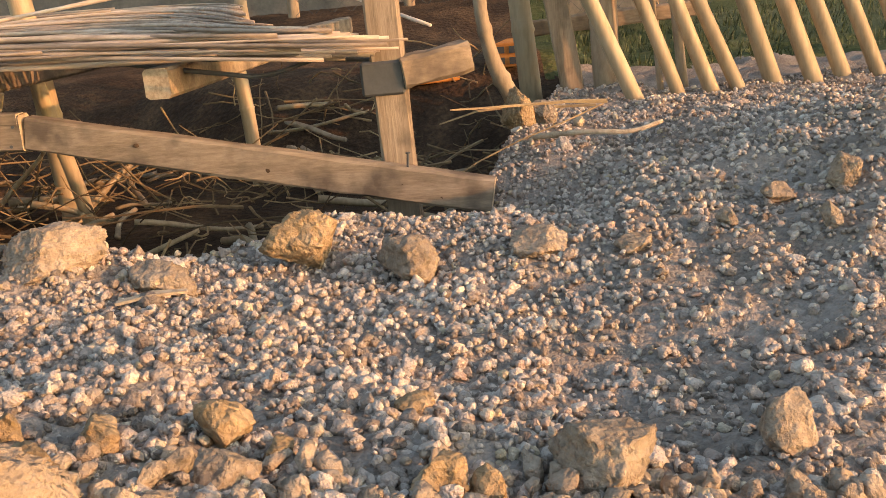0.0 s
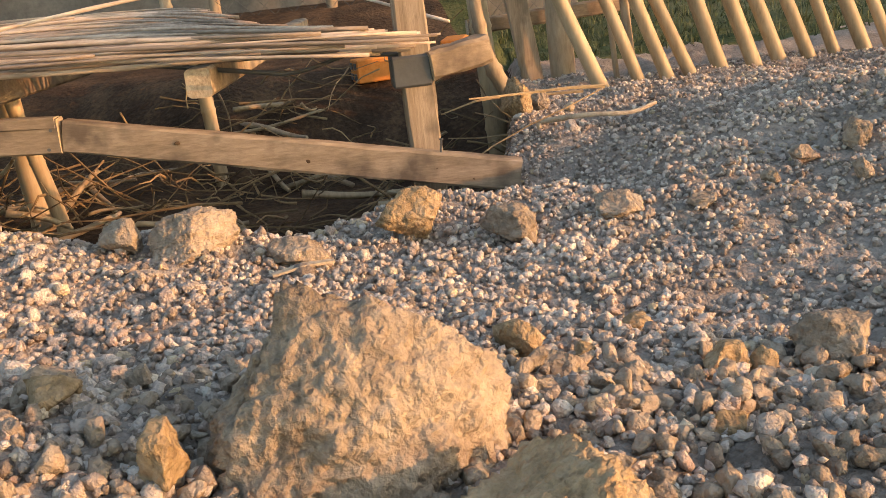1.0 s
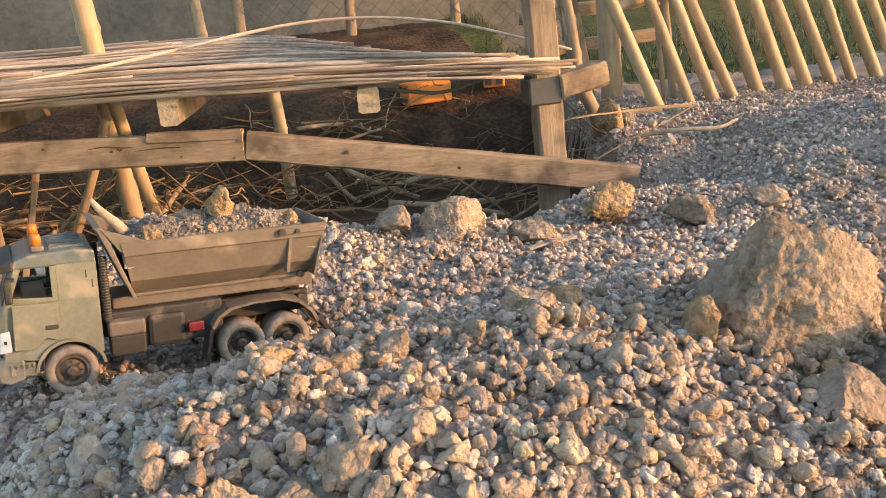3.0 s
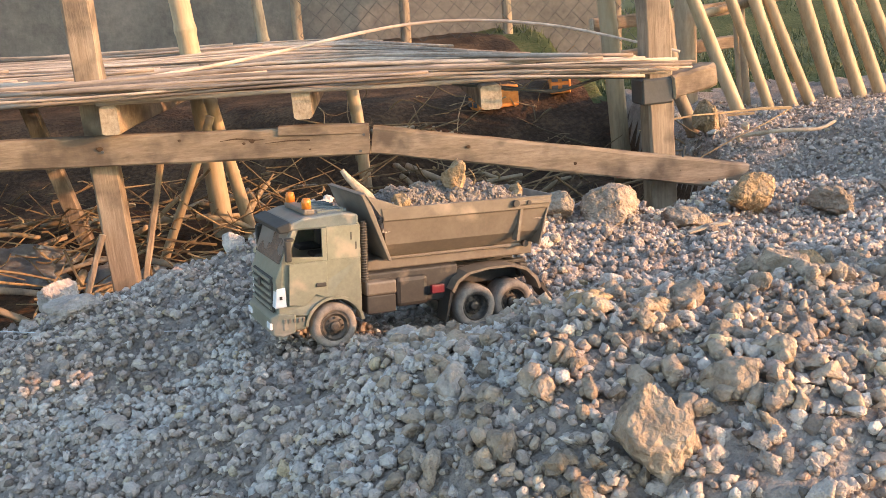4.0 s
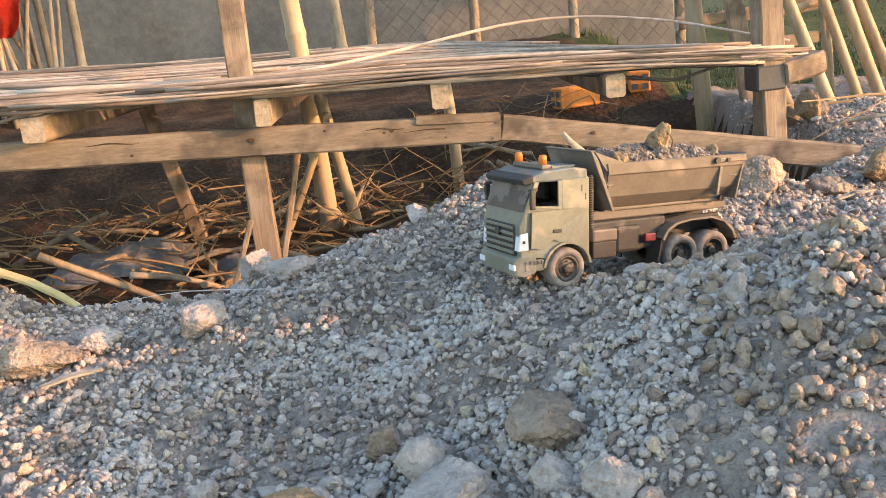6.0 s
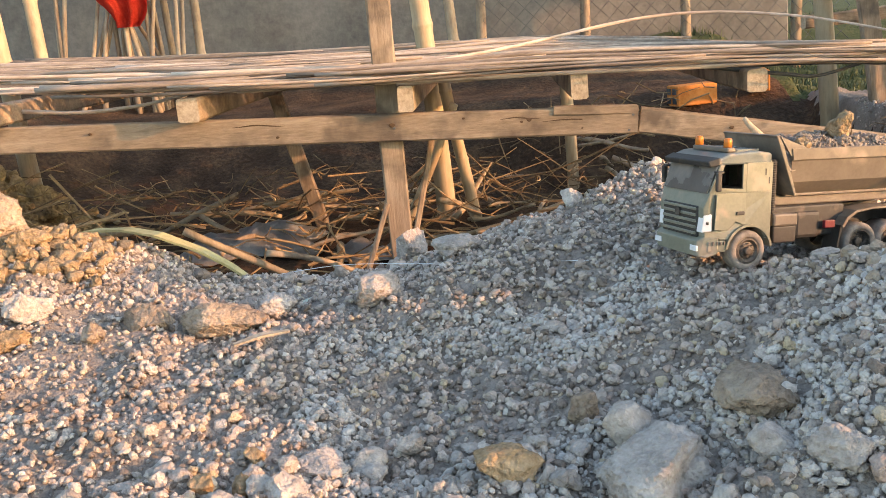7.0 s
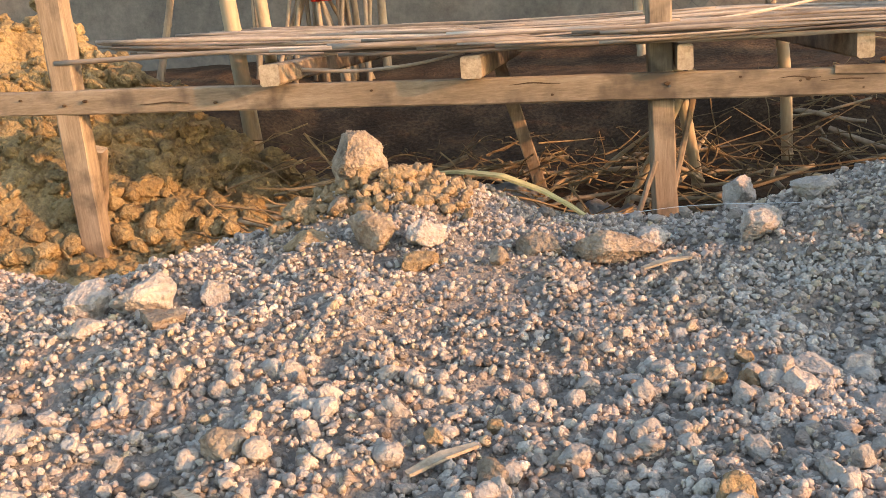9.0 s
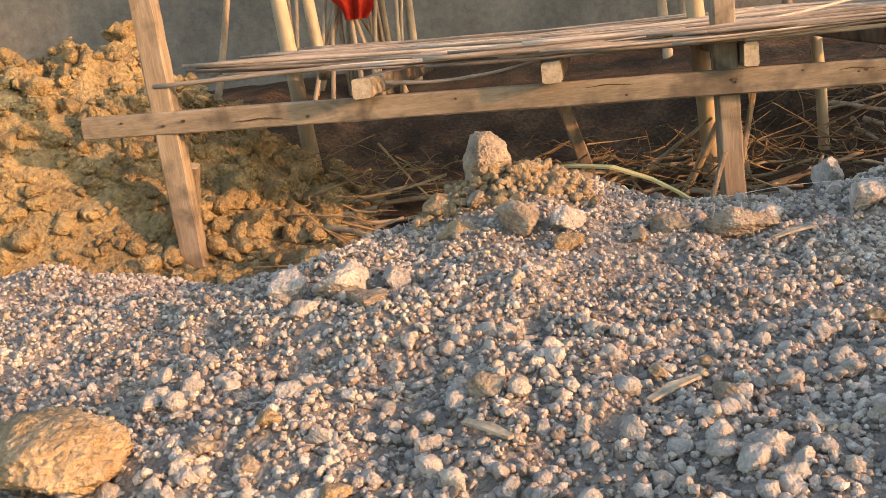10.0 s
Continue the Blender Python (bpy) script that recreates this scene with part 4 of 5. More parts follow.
def build_truck(m):
    t = hub("toy_dump_truck", m, "dusty olive-grey toy dump truck loaded with earth and stones", "toy truck")
    W = 0.062
    # chassis
    for s in (-1, 1):
        part("chassis_rail", boxed((-0.365, s * 0.018 - 0.005, 0.052), (-0.02, s * 0.018 + 0.005, 0.078), 0.001), DARK, t)
    part("subframe", boxed((-0.37, -0.032, 0.086), (-0.125, 0.032, 0.100), 0.002), TIP, t, "dusty beam under the tipping body")
    for x in (-0.10, -0.17, -0.22, -0.355):
        part("cross_member", boxed((x - 0.006, -0.035, 0.056), (x + 0.006, 0.035, 0.074), 0.001), DARK, t)
    for x in (-0.0726, -0.268, -0.325):
        part("axle", turned([(-0.048, 0.005), (0.048, 0.005)], 10), DARK, t).location = (x, 0, 0.029)
    part("underbody", boxed((-0.25, -0.045, 0.04), (-0.12, 0.045, 0.086), 0.003), DARK, t)
    # cab
    floor_pts = [(-0.004, 0.050), (-0.002, 0.092), (-0.010, 0.113), (-0.109, 0.113), (-0.109, 0.046), (-0.100, 0.046)]
    floor_pts += [(-0.0726 - 0.033 * math.cos(radians(a)), 0.029 + 0.035 * math.sin(radians(a))) for a in range(30, 151, 15)] + [(-0.040, 0.046)]
    part("cab_body", solid(floor_pts, -W, W, 0.0015), CAB, t)
    part("cab_roof", solid([(-0.018, 0.151), (-0.024, 0.160), (-0.040, 0.166), (-0.085, 0.169), (-0.109, 0.165), (-0.109, 0.150)], -W + 0.003, W - 0.003, 0.003), SKY_ROOF, t, "ribbed cab roof with the sky's blue-grey sheen in its colour")
    for s in (-1, 1):
        for k in range(3):
            part("roof_rib", boxed((-0.100, s * (0.012 + 0.014 * k) - 0.0012, 0.167), (-0.062, s * (0.012 + 0.014 * k) + 0.0012, 0.1705), 0.0006, 1), SKY_ROOF, t)
    part("back_wall", boxed((-0.109, -W + 0.002, 0.110), (-0.105, W - 0.002, 0.155), 0.001), CAB, t)
    part("dashboard", boxed((-0.03, -0.052, 0.106), (-0.012, 0.052, 0.119), 0.003), DARK, t)
    for s in (-1, 1):
        seat = part("seat", boxed((-0.085, s * 0.03 - 0.016, 0.10), (-0.055, s * 0.03 + 0.016, 0.118), 0.003), DARK, t)
        part("backrest", boxed((-0.092, s * 0.03 - 0.016, 0.112), (-0.083, s * 0.03 + 0.016, 0.146), 0.003), DARK, seat)
        y0, y1 = (s * W - 0.003 * s, s * W)
        part("window_pillar", solid([(-0.009, 0.112), (-0.016, 0.112), (-0.031, 0.152), (-0.024, 0.152)], y0, y1, 0.0006), CAB, t)
        part("window_pillar", solid([(-0.060, 0.112), (-0.066, 0.112), (-0.066, 0.152), (-0.060, 0.152)], y0, y1, 0.0006), CAB, t)
        part("side_panel", solid([(-0.066, 0.112), (-0.109, 0.112), (-0.109, 0.153), (-0.066, 0.153)], y0, y1, 0.0006), CAB, t)
        for k in range(2):
            part("vent_slit", boxed((-0.098 - 0.006 * k, s * (W + 0.0004), 0.135 - 0.012 * k), (-0.0965 - 0.006 * k, s * W, 0.144 - 0.012 * k)), DARK, t)
        part("window_sill", solid([(-0.011, 0.112), (-0.062, 0.112), (-0.062, 0.117), (-0.018, 0.120)], y0, y1, 0.0006), CAB, t)
        door = part("door", solid([(-0.016, 0.062), (-0.018, 0.112), (-0.065, 0.112), (-0.065, 0.066), (-0.050, 0.072), (-0.035, 0.060)], s * W, s * (W + 0.0016), 0.0005), CAB, t)
        part("door_handle", boxed((-0.063, s * (W + 0.0035), 0.081), (-0.050, s * (W + 0.0012), 0.086), 0.001), DARK, door, "black door handle")
        # mirror
        mirror = part("mirror", boxed((-0.020, s * (W + 0.010), 0.116), (-0.012, s * (W + 0.004), 0.142), 0.002), DARK, t)
        part("mirror_arm", boxed((-0.024, s * (W + 0.008), 0.1405), (-0.014, s * (W - 0.002), 0.1435), 0.0006), DARK, mirror)
        part("front_mudguard", arch(-0.0726, 0.029, 0.0385, s * 0.046, s * (W + 0.003), 8, 172, 0.0035), CAB, t, smooth=False)
        lamp = part("headlight", solid([(-0.0005, 0.058), (-0.003, 0.082), (-0.013, 0.084), (-0.014, 0.060)], s * (W - 0.014), s * (W + 0.0012), 0.0012), WHITE, t, "pale clear headlight")
        part("lamp_mark", boxed((-0.009, s * (W + 0.0018), 0.069), (-0.006, s * (W + 0.001), 0.073)), DARK, lamp)
        part("cab_step", boxed((-0.036, s * (W + 0.001), 0.030), (-0.008, s * (W - 0.018), 0.046), 0.002), CAB, t)
        for k in range(5):
            part("step_grip", boxed((-0.034 + 0.0055 * k, s * (W + 0.002), 0.040), (-0.0315 + 0.0055 * k, s * W, 0.045), 0.0004, 1), TIP, t)
        # boxes along the frame
        tank = part("tool_box", boxed((-0.156, s * (W - 0.004), 0.036), (-0.117, s * 0.03, 0.060), 0.002), DARK, t)
        part("tool_box_lid", boxed((-0.157, s * (W - 0.002), 0.060), (-0.116, s * 0.03, 0.078), 0.003), TIP, tank)
        part("fuel_tank", boxed((-0.205, s * (W - 0.012), 0.038), (-0.160, s * 0.03, 0.078), 0.006), DARK, t)
        part("side_reflector", boxed((-0.224, s * (W - 0.004), 0.053), (-0.206, s * (W - 0.010), 0.064), 0.001), RED, t, "dark red side reflector")
        # rear mudguards with hanging flaps
        guard = [(-0.232, 0.055), (-0.240, 0.068), (-0.255, 0.077), (-0.285, 0.081), (-0.320, 0.081), (-0.345, 0.074), (-0.360, 0.060), (-0.366, 0.046)]
        inner = [(x + (0.003 if x < -0.3 else -0.003) * (abs(x + 0.3) > 0.03), z - 0.003) for x, z in guard[::-1]]
        part("rear_mudguard", solid(guard + inner, s * 0.030, s * (W + 0.002)), TIP, t)
        part("mudflap", solid([(-0.231, 0.056), (-0.226, 0.030), (-0.223, 0.014), (-0.226, 0.014), (-0.230, 0.032), (-0.235, 0.055)], s * 0.032, s * W), DARK, t)
        part("mudflap", solid([(-0.364, 0.050), (-0.376, 0.030), (-0.390, 0.014), (-0.393, 0.016), (-0.380, 0.034), (-0.369, 0.052)], s * 0.030, s * W), DARK, t)
    part("windscreen", solid([(-0.0075, 0.112), (-0.0095, 0.112), (-0.0245, 0.153), (-0.0225, 0.153)], -W + 0.004, W - 0.004), GLASS, t, "dusty dark windscreen")
    part("sun_visor", solid([(-0.010, 0.148), (-0.006, 0.156), (-0.024, 0.162), (-0.024, 0.150)], -W + 0.002, W - 0.002, 0.002), DARK, t, "dark sun visor")
    grille = part("grille", boxed((-0.006, -0.044, 0.050), (0.000, 0.044, 0.094), 0.002), DARK, t)
    for k in range(5):
        part("grille_slat", boxed((-0.002, -0.042, 0.054 + 0.0085 * k), (0.0022, 0.042, 0.058 + 0.0085 * k), 0.0008, 1), CAB, grille)
    part("badge", turned([(-0.001, 0.006), (0.001, 0.006)], 20), RIM, t, "round plain badge").matrix_local = pose(0.003, 0, 0.082, 0, 0, 90)
    bumper = part("bumper", solid([(0.003, 0.024), (0.006, 0.046), (-0.004, 0.052), (-0.024, 0.050), (-0.024, 0.028), (-0.008, 0.022)], -W - 0.001, W + 0.001, 0.002), CAB, t)
    for s in (-1, 1):
        part("fog_lamp", boxed((0.003, s * 0.046 - 0.008, 0.032), (0.0065, s * 0.046 + 0.008, 0.040), 0.001), WHITE, bumper, "small clear fog lamp")
    bar = part("beacon_bar", boxed((-0.058, -0.040, 0.1665), (-0.044, 0.046, 0.1735), 0.002), TIP, t, "pale ribbed beacon bar")
    for y in (-0.032, 0.038):
        bk = part("beacon", turned([(-0.006, 0.0060), (0.003, 0.0058), (0.0062, 0.0048), (0.007, 0.0024)], 20), ORANGE, bar, "orange beacon lens", smooth=True)
        bk.matrix_local = pose(-0.050, y, 0.1795, 90)
    for y in (-0.052, 0.052):
        stack = part("exhaust_stack", pole_mesh((-0.117, y, 0.078), (-0.117, y, 0.155), 0.0042, 0.0042, 1, 0, 14, 0, 2), DARK, t)
        for k in range(22):
            ring = part("stack_ring", turned([(-0.0009, 0.0046), (0, 0.0054), (0.0009, 0.0046)], 12), RIM, stack)
            ring.matrix_local = pose(-0.117, y, 0.082 + 0.0033 * k, 90)
    # wheels
    def wheel(x, y, twin):
        s = 1 if y > 0 else -1
        w = hub("wheel", Matrix.Identity(4), "", "")
        for key in ("label", "category"):
            if key in w:
                del w[key]
        w.parent = t
        w.matrix_local = pose(x, y, 0.029, 0, 0, 0 if s > 0 else 180)
        d = 0.024 if twin else 0.012
        part("tyre", turned([(-d, 0.020), (-d, 0.026), (-d + 0.002, 0.0286), (-0.001, 0.0290), (0.009, 0.0286), (0.0115, 0.0265), (0.012, 0.022), (0.0105, 0.0185), (-d + 0.001, 0.0185), (-d, 0.020)], 40, False), TYRE, w, "dust-coated rubber tyre", smooth=True)
        depth = 0.002 if twin else 0.0085
        part("rim", turned([(0.0, 0.0187), (0.0112, 0.0187), (0.0112, 0.0172), (depth + 0.003, 0.0160), (depth, 0.0125), (depth + 0.0015, 0.0085)], 32), RIM, w, "dusty metal rim")
        part("hub_cap", turned([(depth, 0.0065), (depth + 0.006, 0.006), (depth + 0.007, 0.0035)], 20), RIM, w)
        for k in range(8):
            a = 6.28318 * k / 8
            nut = part("wheel_nut", turned([(0, 0.0012), (0.0022, 0.0010)], 6), RIM, w)
            nut.location = (0.0105 * math.cos(a), depth + 0.0012, 0.0105 * math.sin(a))
    for s in (-1, 1):
        wheel(-0.0726, s * 0.051, False)
        wheel(-0.268, s * 0.050, True)
        wheel(-0.325, s * 0.050, True)
    # tipping body: hollow, flared sides
    bm = bmesh.new()
    outer = [(0.034, 0.103), (0.054, 0.122), (0.0615, 0.152), (0.0625, 0.1535), (0.0655, 0.1545), (0.0665, 0.170)]
    inner = [(0.0610, 0.170), (0.0590, 0.152), (0.0515, 0.123), (0.0325, 0.106)]
    ring = [(-y, z) for y, z in outer[::-1]] + outer + inner + [(-y, z) for y, z in inner[::-1]]
    rows = []
    for front in (True, False):
        row = []
        for y, z in ring:
            x = -0.149 + 0.012 * (z - 0.103) / 0.067 if front else -0.362 - 0.018 * (z - 0.103) / 0.067
            row.append(bm.verts.new((x, y, z)))
        rows.append(row)
    n = len(ring)
    for i in range(n):
        bm.faces.new((rows[0][i], rows[0][(i + 1) % n], rows[1][(i + 1) % n], rows[1][i]))
    for row in rows:
        for i in range(n // 2):
            j = n - 1 - i
            if i + 1 < n // 2:
                bm.faces.new((row[i], row[i + 1], row[j - 1], row[j]))
    bmesh.ops.recalc_face_normals(bm, faces=bm.faces)
    body = part("tipping_body", bm, TIP, t, "dusty brown-grey dump body with flared sides")
    part("front_shield", solid([(-0.150, 0.103), (-0.146, 0.103), (-0.113, 0.186), (-0.110, 0.189), (-0.118, 0.190), (-0.121, 0.186)], -0.063, 0.063, 0.001), TIP, body)
    for s in (-1, 1):
        part("shield_cheek", solid([(-0.117, 0.188), (-0.121, 0.182), (-0.136, 0.160), (-0.150, 0.158), (-0.165, 0.170)], s * 0.061, s * 0.0645, 0.0006), TIP, body)
        part("body_rib", solid([(-0.328, 0.112), (-0.332, 0.112), (-0.338, 0.154), (-0.334, 0.154)], s * 0.050, s * 0.0635), TIP, body)
        arm = part("tailgate_arm", boxed((-0.378, s * 0.0690, 0.160), (-0.322, s * 0.0660, 0.166), 0.001), TIP, body)
        part("pivot", turned([(-0.002, 0.0045), (0.002, 0.0045)], 16), DARK, arm, "dark pivot bolt").location = (-0.324, s * 0.0695, 0.163)
        part("pivot", turned([(-0.002, 0.003), (0.002, 0.003)], 16), DARK, arm, "dark pivot bolt").location = (-0.343, s * 0.0695, 0.163)
        part("hinge_pin", turned([(-0.003, 0.0045), (0.003, 0.0045)], 16), DARK, body).location = (-0.350, s * 0.046, 0.104)
    part("tailgate", solid([(-0.362, 0.104), (-0.365, 0.104), (-0.383, 0.171), (-0.380, 0.171)], -0.0625, 0.0625, 0.0008), TIP, body)
    part("floor_flange", boxed((-0.366, -0.038, 0.0995), (-0.150, 0.038, 0.1035), 0.001), TIP, body, "worn yellowish flange")
    return t


TRUCK = pose(-0.937, 0.580, 0.5332, 2.2, -5.3, 195.0) @ Matrix.Scale(0.809, 4)
truck = build_truck(TRUCK)
# the cab's front corners are drawn in
for ob in truck.children_recursive:
    if ob.name.split(".")[0] in ("cab_body", "windscreen", "sun_visor", "bumper", "headlight", "lamp_mark", "window_pillar", "cab_step", "step_grip", "cab_roof", "window_sill"):
        for v in ob.data.vertices:
            k = max(0.0, (v.co.x + 0.030) / 0.034)
            v.co.y *= 1 - 0.17 * k * k


def in_bed(x, y, z):
    return TRUCK @ Vector((x, y, z))


# the load: heaped earth, stones and a stick
bm = bmesh.new()
nu, nv = 46, 26
grid = []
for i in range(nu):
    row = []
    for j in range(nv):
        u, v = i / (nu - 1), j / (nv - 1)
        x, y = -0.1395 - 0.233 * u, (v - 0.5) * 0.117
        edge = min(1, 4 * min(v, 1 - v), 5 * min(u + 0.02, 1 - u))
        h = 0.156 + 0.022 * edge * (0.75 + 0.35 * math.sin(2.6 * u + 0.5)) + 0.010 * noise.noise(Vector((x * 40, y * 40, 3))) + 0.006 * noise.noise(Vector((x * 110, y * 110, 5)))
        row.append(bm.verts.new(in_bed(x, y, h)))
    grid.append(row)
for i in range(nu - 1):
    for j in range(nv - 1):
        bm.faces.new((grid[i][j], grid[i][j + 1], grid[i + 1][j + 1], grid[i + 1][j]))
skirt = bmesh.ops.extrude_edge_only(bm, edges=[e for e in bm.edges if e.is_boundary])
for v in skirt["geom"]:
    if isinstance(v, bmesh.types.BMVert):
        v.co += TRUCK.to_3x3() @ Vector((0, 0, -0.012))
bmesh.ops.recalc_face_normals(bm, faces=bm.faces)
thing("earth_load", bm, DIRT, "heap of crumbled pale earth filling the dump body", "earth", smooth=True)
for i, (x, y, z, s, kind) in enumerate((
        (-0.175, 0.040, 0.172, 0.026, "y"), (-0.268, 0.005, 0.190, 0.044, "y"), (-0.345, 0.030, 0.172, 0.024, "y"), (-0.225, -0.020, 0.178, 0.028, "p"),
        (-0.205, 0.010, 0.177, 0.022, "p"), (-0.30, -0.03, 0.176, 0.026, "p"), (-0.245, 0.035, 0.171, 0.018, "p"), (-0.315, 0.02, 0.173, 0.018, "p"), (-0.19, -0.03, 0.175, 0.024, "p"))):
    me = rock_mesh((s, s * 0.8, s * (1.25 if i == 1 else 0.85)), 500 + i, sub=3)
    me.materials.append(YELLOW_ROCK if kind == "y" else ROCK)
    ob = tagged(new("stone", me), "yellowish broken stone on the truck's load" if kind == "y" else "pale clod on the truck's load", "stone", "stones on the load")
    ob.matrix_world = Matrix.Translation(in_bed(x, y, z)) @ pose(0, 0, 0, 20 * i, 0, 50 * i)
g = np.random.default_rng(77)
shapes, f = clod_shapes(2, 8, 78, 0.14)
verts, faces = [], []
for i in range(1700):
    u, v = g.uniform(0.03, 0.97), g.uniform(0.06, 0.94)
    r = 0.0010 + 0.0028 * g.random() ** 2
    x, y = -0.1395 - 0.233 * u, (v - 0.5) * 0.117
    edge = min(1, 4 * min(v, 1 - v), 5 * min(u + 0.02, 1 - u))
    h = 0.157 + 0.022 * edge * (0.75 + 0.35 * math.sin(2.6 * u + 0.5)) + 0.010 * noise.noise(Vector((x * 40, y * 40, 3)))
    c = np.array(in_bed(x, y, h))
    verts.append(shapes[i % 8] * r + c)
    faces.append(f + i * len(shapes[0]))
me = array_mesh("load_crumbs", np.concatenate(verts), np.concatenate(faces))
me.materials.append(DIRT)
tagged(new("load_crumbs", me), "loose crumbs of earth on the truck's load", "gravel", kind="stuff")
thing("wooden_stick", pole_mesh(in_bed(-0.150, -0.005, 0.168), in_bed(-0.118, -0.02, 0.212), 0.0062, 0.0026, 3, 0, 10, 0.001, 8), END_GRAIN, "short broken stick stuck in the truck's load", "stick", smooth=True)
bent_cane("twig", [in_bed(-0.30, -0.01, 0.176), in_bed(-0.305, -0.012, 0.190), in_bed(-0.297, -0.014, 0.203)], 0.0012, TWIG, "thin bare twig standing in the truck's load", "twig")
bent_cane("pull_string", [(-1.48, 1.01, 0.462), (-1.35, 0.93, 0.488), (-1.2, 0.80, 0.508), (-1.02, 0.69, 0.522)], 0.0006, WHITE, "thin white string stretched low over the gravel", "string")

# ---- trees that shade the far wall ----
LEAF = surface("dull_green_leaves", [(0.03, 0.042, 0.014), (0.05, 0.068, 0.022), (0.085, 0.095, 0.035)], 8, 40, 0.7, 0.0, vary=("island", 0.35))


def tree(x, y, spread, low, high, leaves, seed, label):
    t = hub("tree", pose(x, y, 0.3), label, "tree", "trees beside the yard")
    rg = random.Random(seed)
    bm = bmesh.new()
    pole_into(bm, (0, 0, -0.4), (0.05, 0.02, high - 0.9), 0.09, 0.03, seed, 0, 12, 0.04, 16)
    part("trunk", bm, BARK_POLE, t, smooth=True)
    tips = []
    for k in range(16):
        a = k * 2.4 + rg.uniform(-0.3, 0.3)
        z = low - 0.5 + (high - low) * rg.random() * 0.8
        tip = Vector((math.cos(a) * spread * rg.uniform(0.4, 1), math.sin(a) * spread * rg.uniform(0.4, 1), z + rg.uniform(0.1, 0.5)))
        part("limb", pole_mesh((0.03, 0, z - 0.25), tip, 0.028, 0.008, seed + k, 0, 7, 0.03, 8), BARK_POLE, t, smooth=True)
        tips.append(tip)
    v, fc = [], []
    for k in range(leaves):
        c = tips[k % len(tips)] * rg.uniform(0.6, 1.05) + Vector((rg.gauss(0, 0.22), rg.gauss(0, 0.22), rg.gauss(0, 0.18)))
        c.z = max(c.z, low - 0.3)
        m = pose(*c, rg.uniform(0, 360), rg.uniform(0, 360), rg.uniform(0, 360))
        s = rg.uniform(0.035, 0.075)
        i = len(v)
        v += [m @ Vector(p) for p in ((-s, 0, 0), (-0.2 * s, 0.42 * s, 0.08 * s), (s, 0, -0.05 * s), (-0.2 * s, -0.42 * s, 0.08 * s))]
        fc.append((i, i + 1, i + 2, i + 3))
    me = array_mesh("crown", np.array([p[:] for p in v]), np.array(fc))
    me.materials.append(LEAF)
    ob = new("crown", me)
    ob.parent = t


tree(5.0, 1.35, 0.6, 2.2, 4.3, 5200, 41, "leafy dark green tree standing beside the yard")
tree(5.4, 2.25, 0.60, 2.2, 3.8, 1300, 43, "thin-crowned green tree standing beside the yard")

# ---- grass behind the fence ----
g = np.random.default_rng(9)
n = 9000
x, y = g.uniform(0.35, 4.0, n), g.uniform(3.1, 6.5, n)
z = ground_z(x, y)
h, a = g.uniform(0.015, 0.045, n), g.uniform(0, 6.28, n)
lean = g.uniform(0.0, 0.04, n)
V = np.stack([np.stack((x - 0.004 * np.cos(a), y - 0.004 * np.sin(a), z - 0.01), -1), np.stack((x + 0.004 * np.cos(a), y + 0.004 * np.sin(a), z - 0.01), -1),
              np.stack((x + lean * np.sin(a), y + lean * np.cos(a), z + h), -1)], 1).reshape(-1, 3)
me = array_mesh("grass", V, np.arange(n * 3).reshape(-1, 3))
me.materials.append(LEAF)
tagged(new("grass", me), "dark green grass behind the leaning fence", "grass", kind="stuff")

# ---- small things in and by the trench ----
PALM = surface("dry_palm_stalk", [(0.24, 0.20, 0.08), (0.40, 0.34, 0.15), (0.50, 0.44, 0.22)], 8, 60, 0.6, 0.2, 90, 0.001)
CLOTH = surface("red_cloth", [(0.42, 0.02, 0.012), (0.58, 0.04, 0.02), (0.66, 0.07, 0.035)], 9, 60, 0.85, 0.6, 40, 0.01)
BRICK = surface("orange_hollow_brick", [(0.42, 0.15, 0.04), (0.56, 0.22, 0.06), (0.62, 0.28, 0.09)], 12, 90, 0.9, 0.4, 120, 0.002)
SHELL = surface("pale_green_plastic", [(0.30, 0.36, 0.30), (0.40, 0.46, 0.39), (0.50, 0.55, 0.48)], 20, 90, 0.5, 0.1, 90, 0.0005)


def strip(name, pts, w, t, material, label, category, fold=0.4):
    """A long folded leaf or shard with thickness."""
    bm = bmesh.new()
    P = [Vector(p) for p in pts]
    rows = []
    for i, p in enumerate(P):
        d = (P[min(i + 1, len(P) - 1)] - P[max(i - 1, 0)]).normalized()
        s = d.cross(Vector((0, 0, 1))).normalized()
        u = s.cross(d)
        k = w * (0.35 + 0.65 * math.sin(math.pi * (0.12 + 0.80 * i / (len(P) - 1))))
        rows.append([bm.verts.new(q) for q in (p - s * k + u * k * fold, p, p + s * k + u * k * fold, p + s * k + u * (k * fold - t), p - u * t, p - s * k + u * (k * fold - t))])
    for a, b in zip(rows, rows[1:]):
        for j in range(6):
            bm.faces.new((a[j], a[(j + 1) % 6], b[(j + 1) % 6], b[j]))
    bm.faces.new(rows[0])
    bm.faces.new(rows[-1][::-1])
    bmesh.ops.recalc_face_normals(bm, faces=bm.faces)
    return thing(name, bm, material, label, category)


SHEET = surface("dirty_grey_plastic_sheet", [(0.22, 0.225, 0.23), (0.34, 0.345, 0.35), (0.45, 0.455, 0.45)], 6, 50, 0.5, 0.6, 40, 0.01)


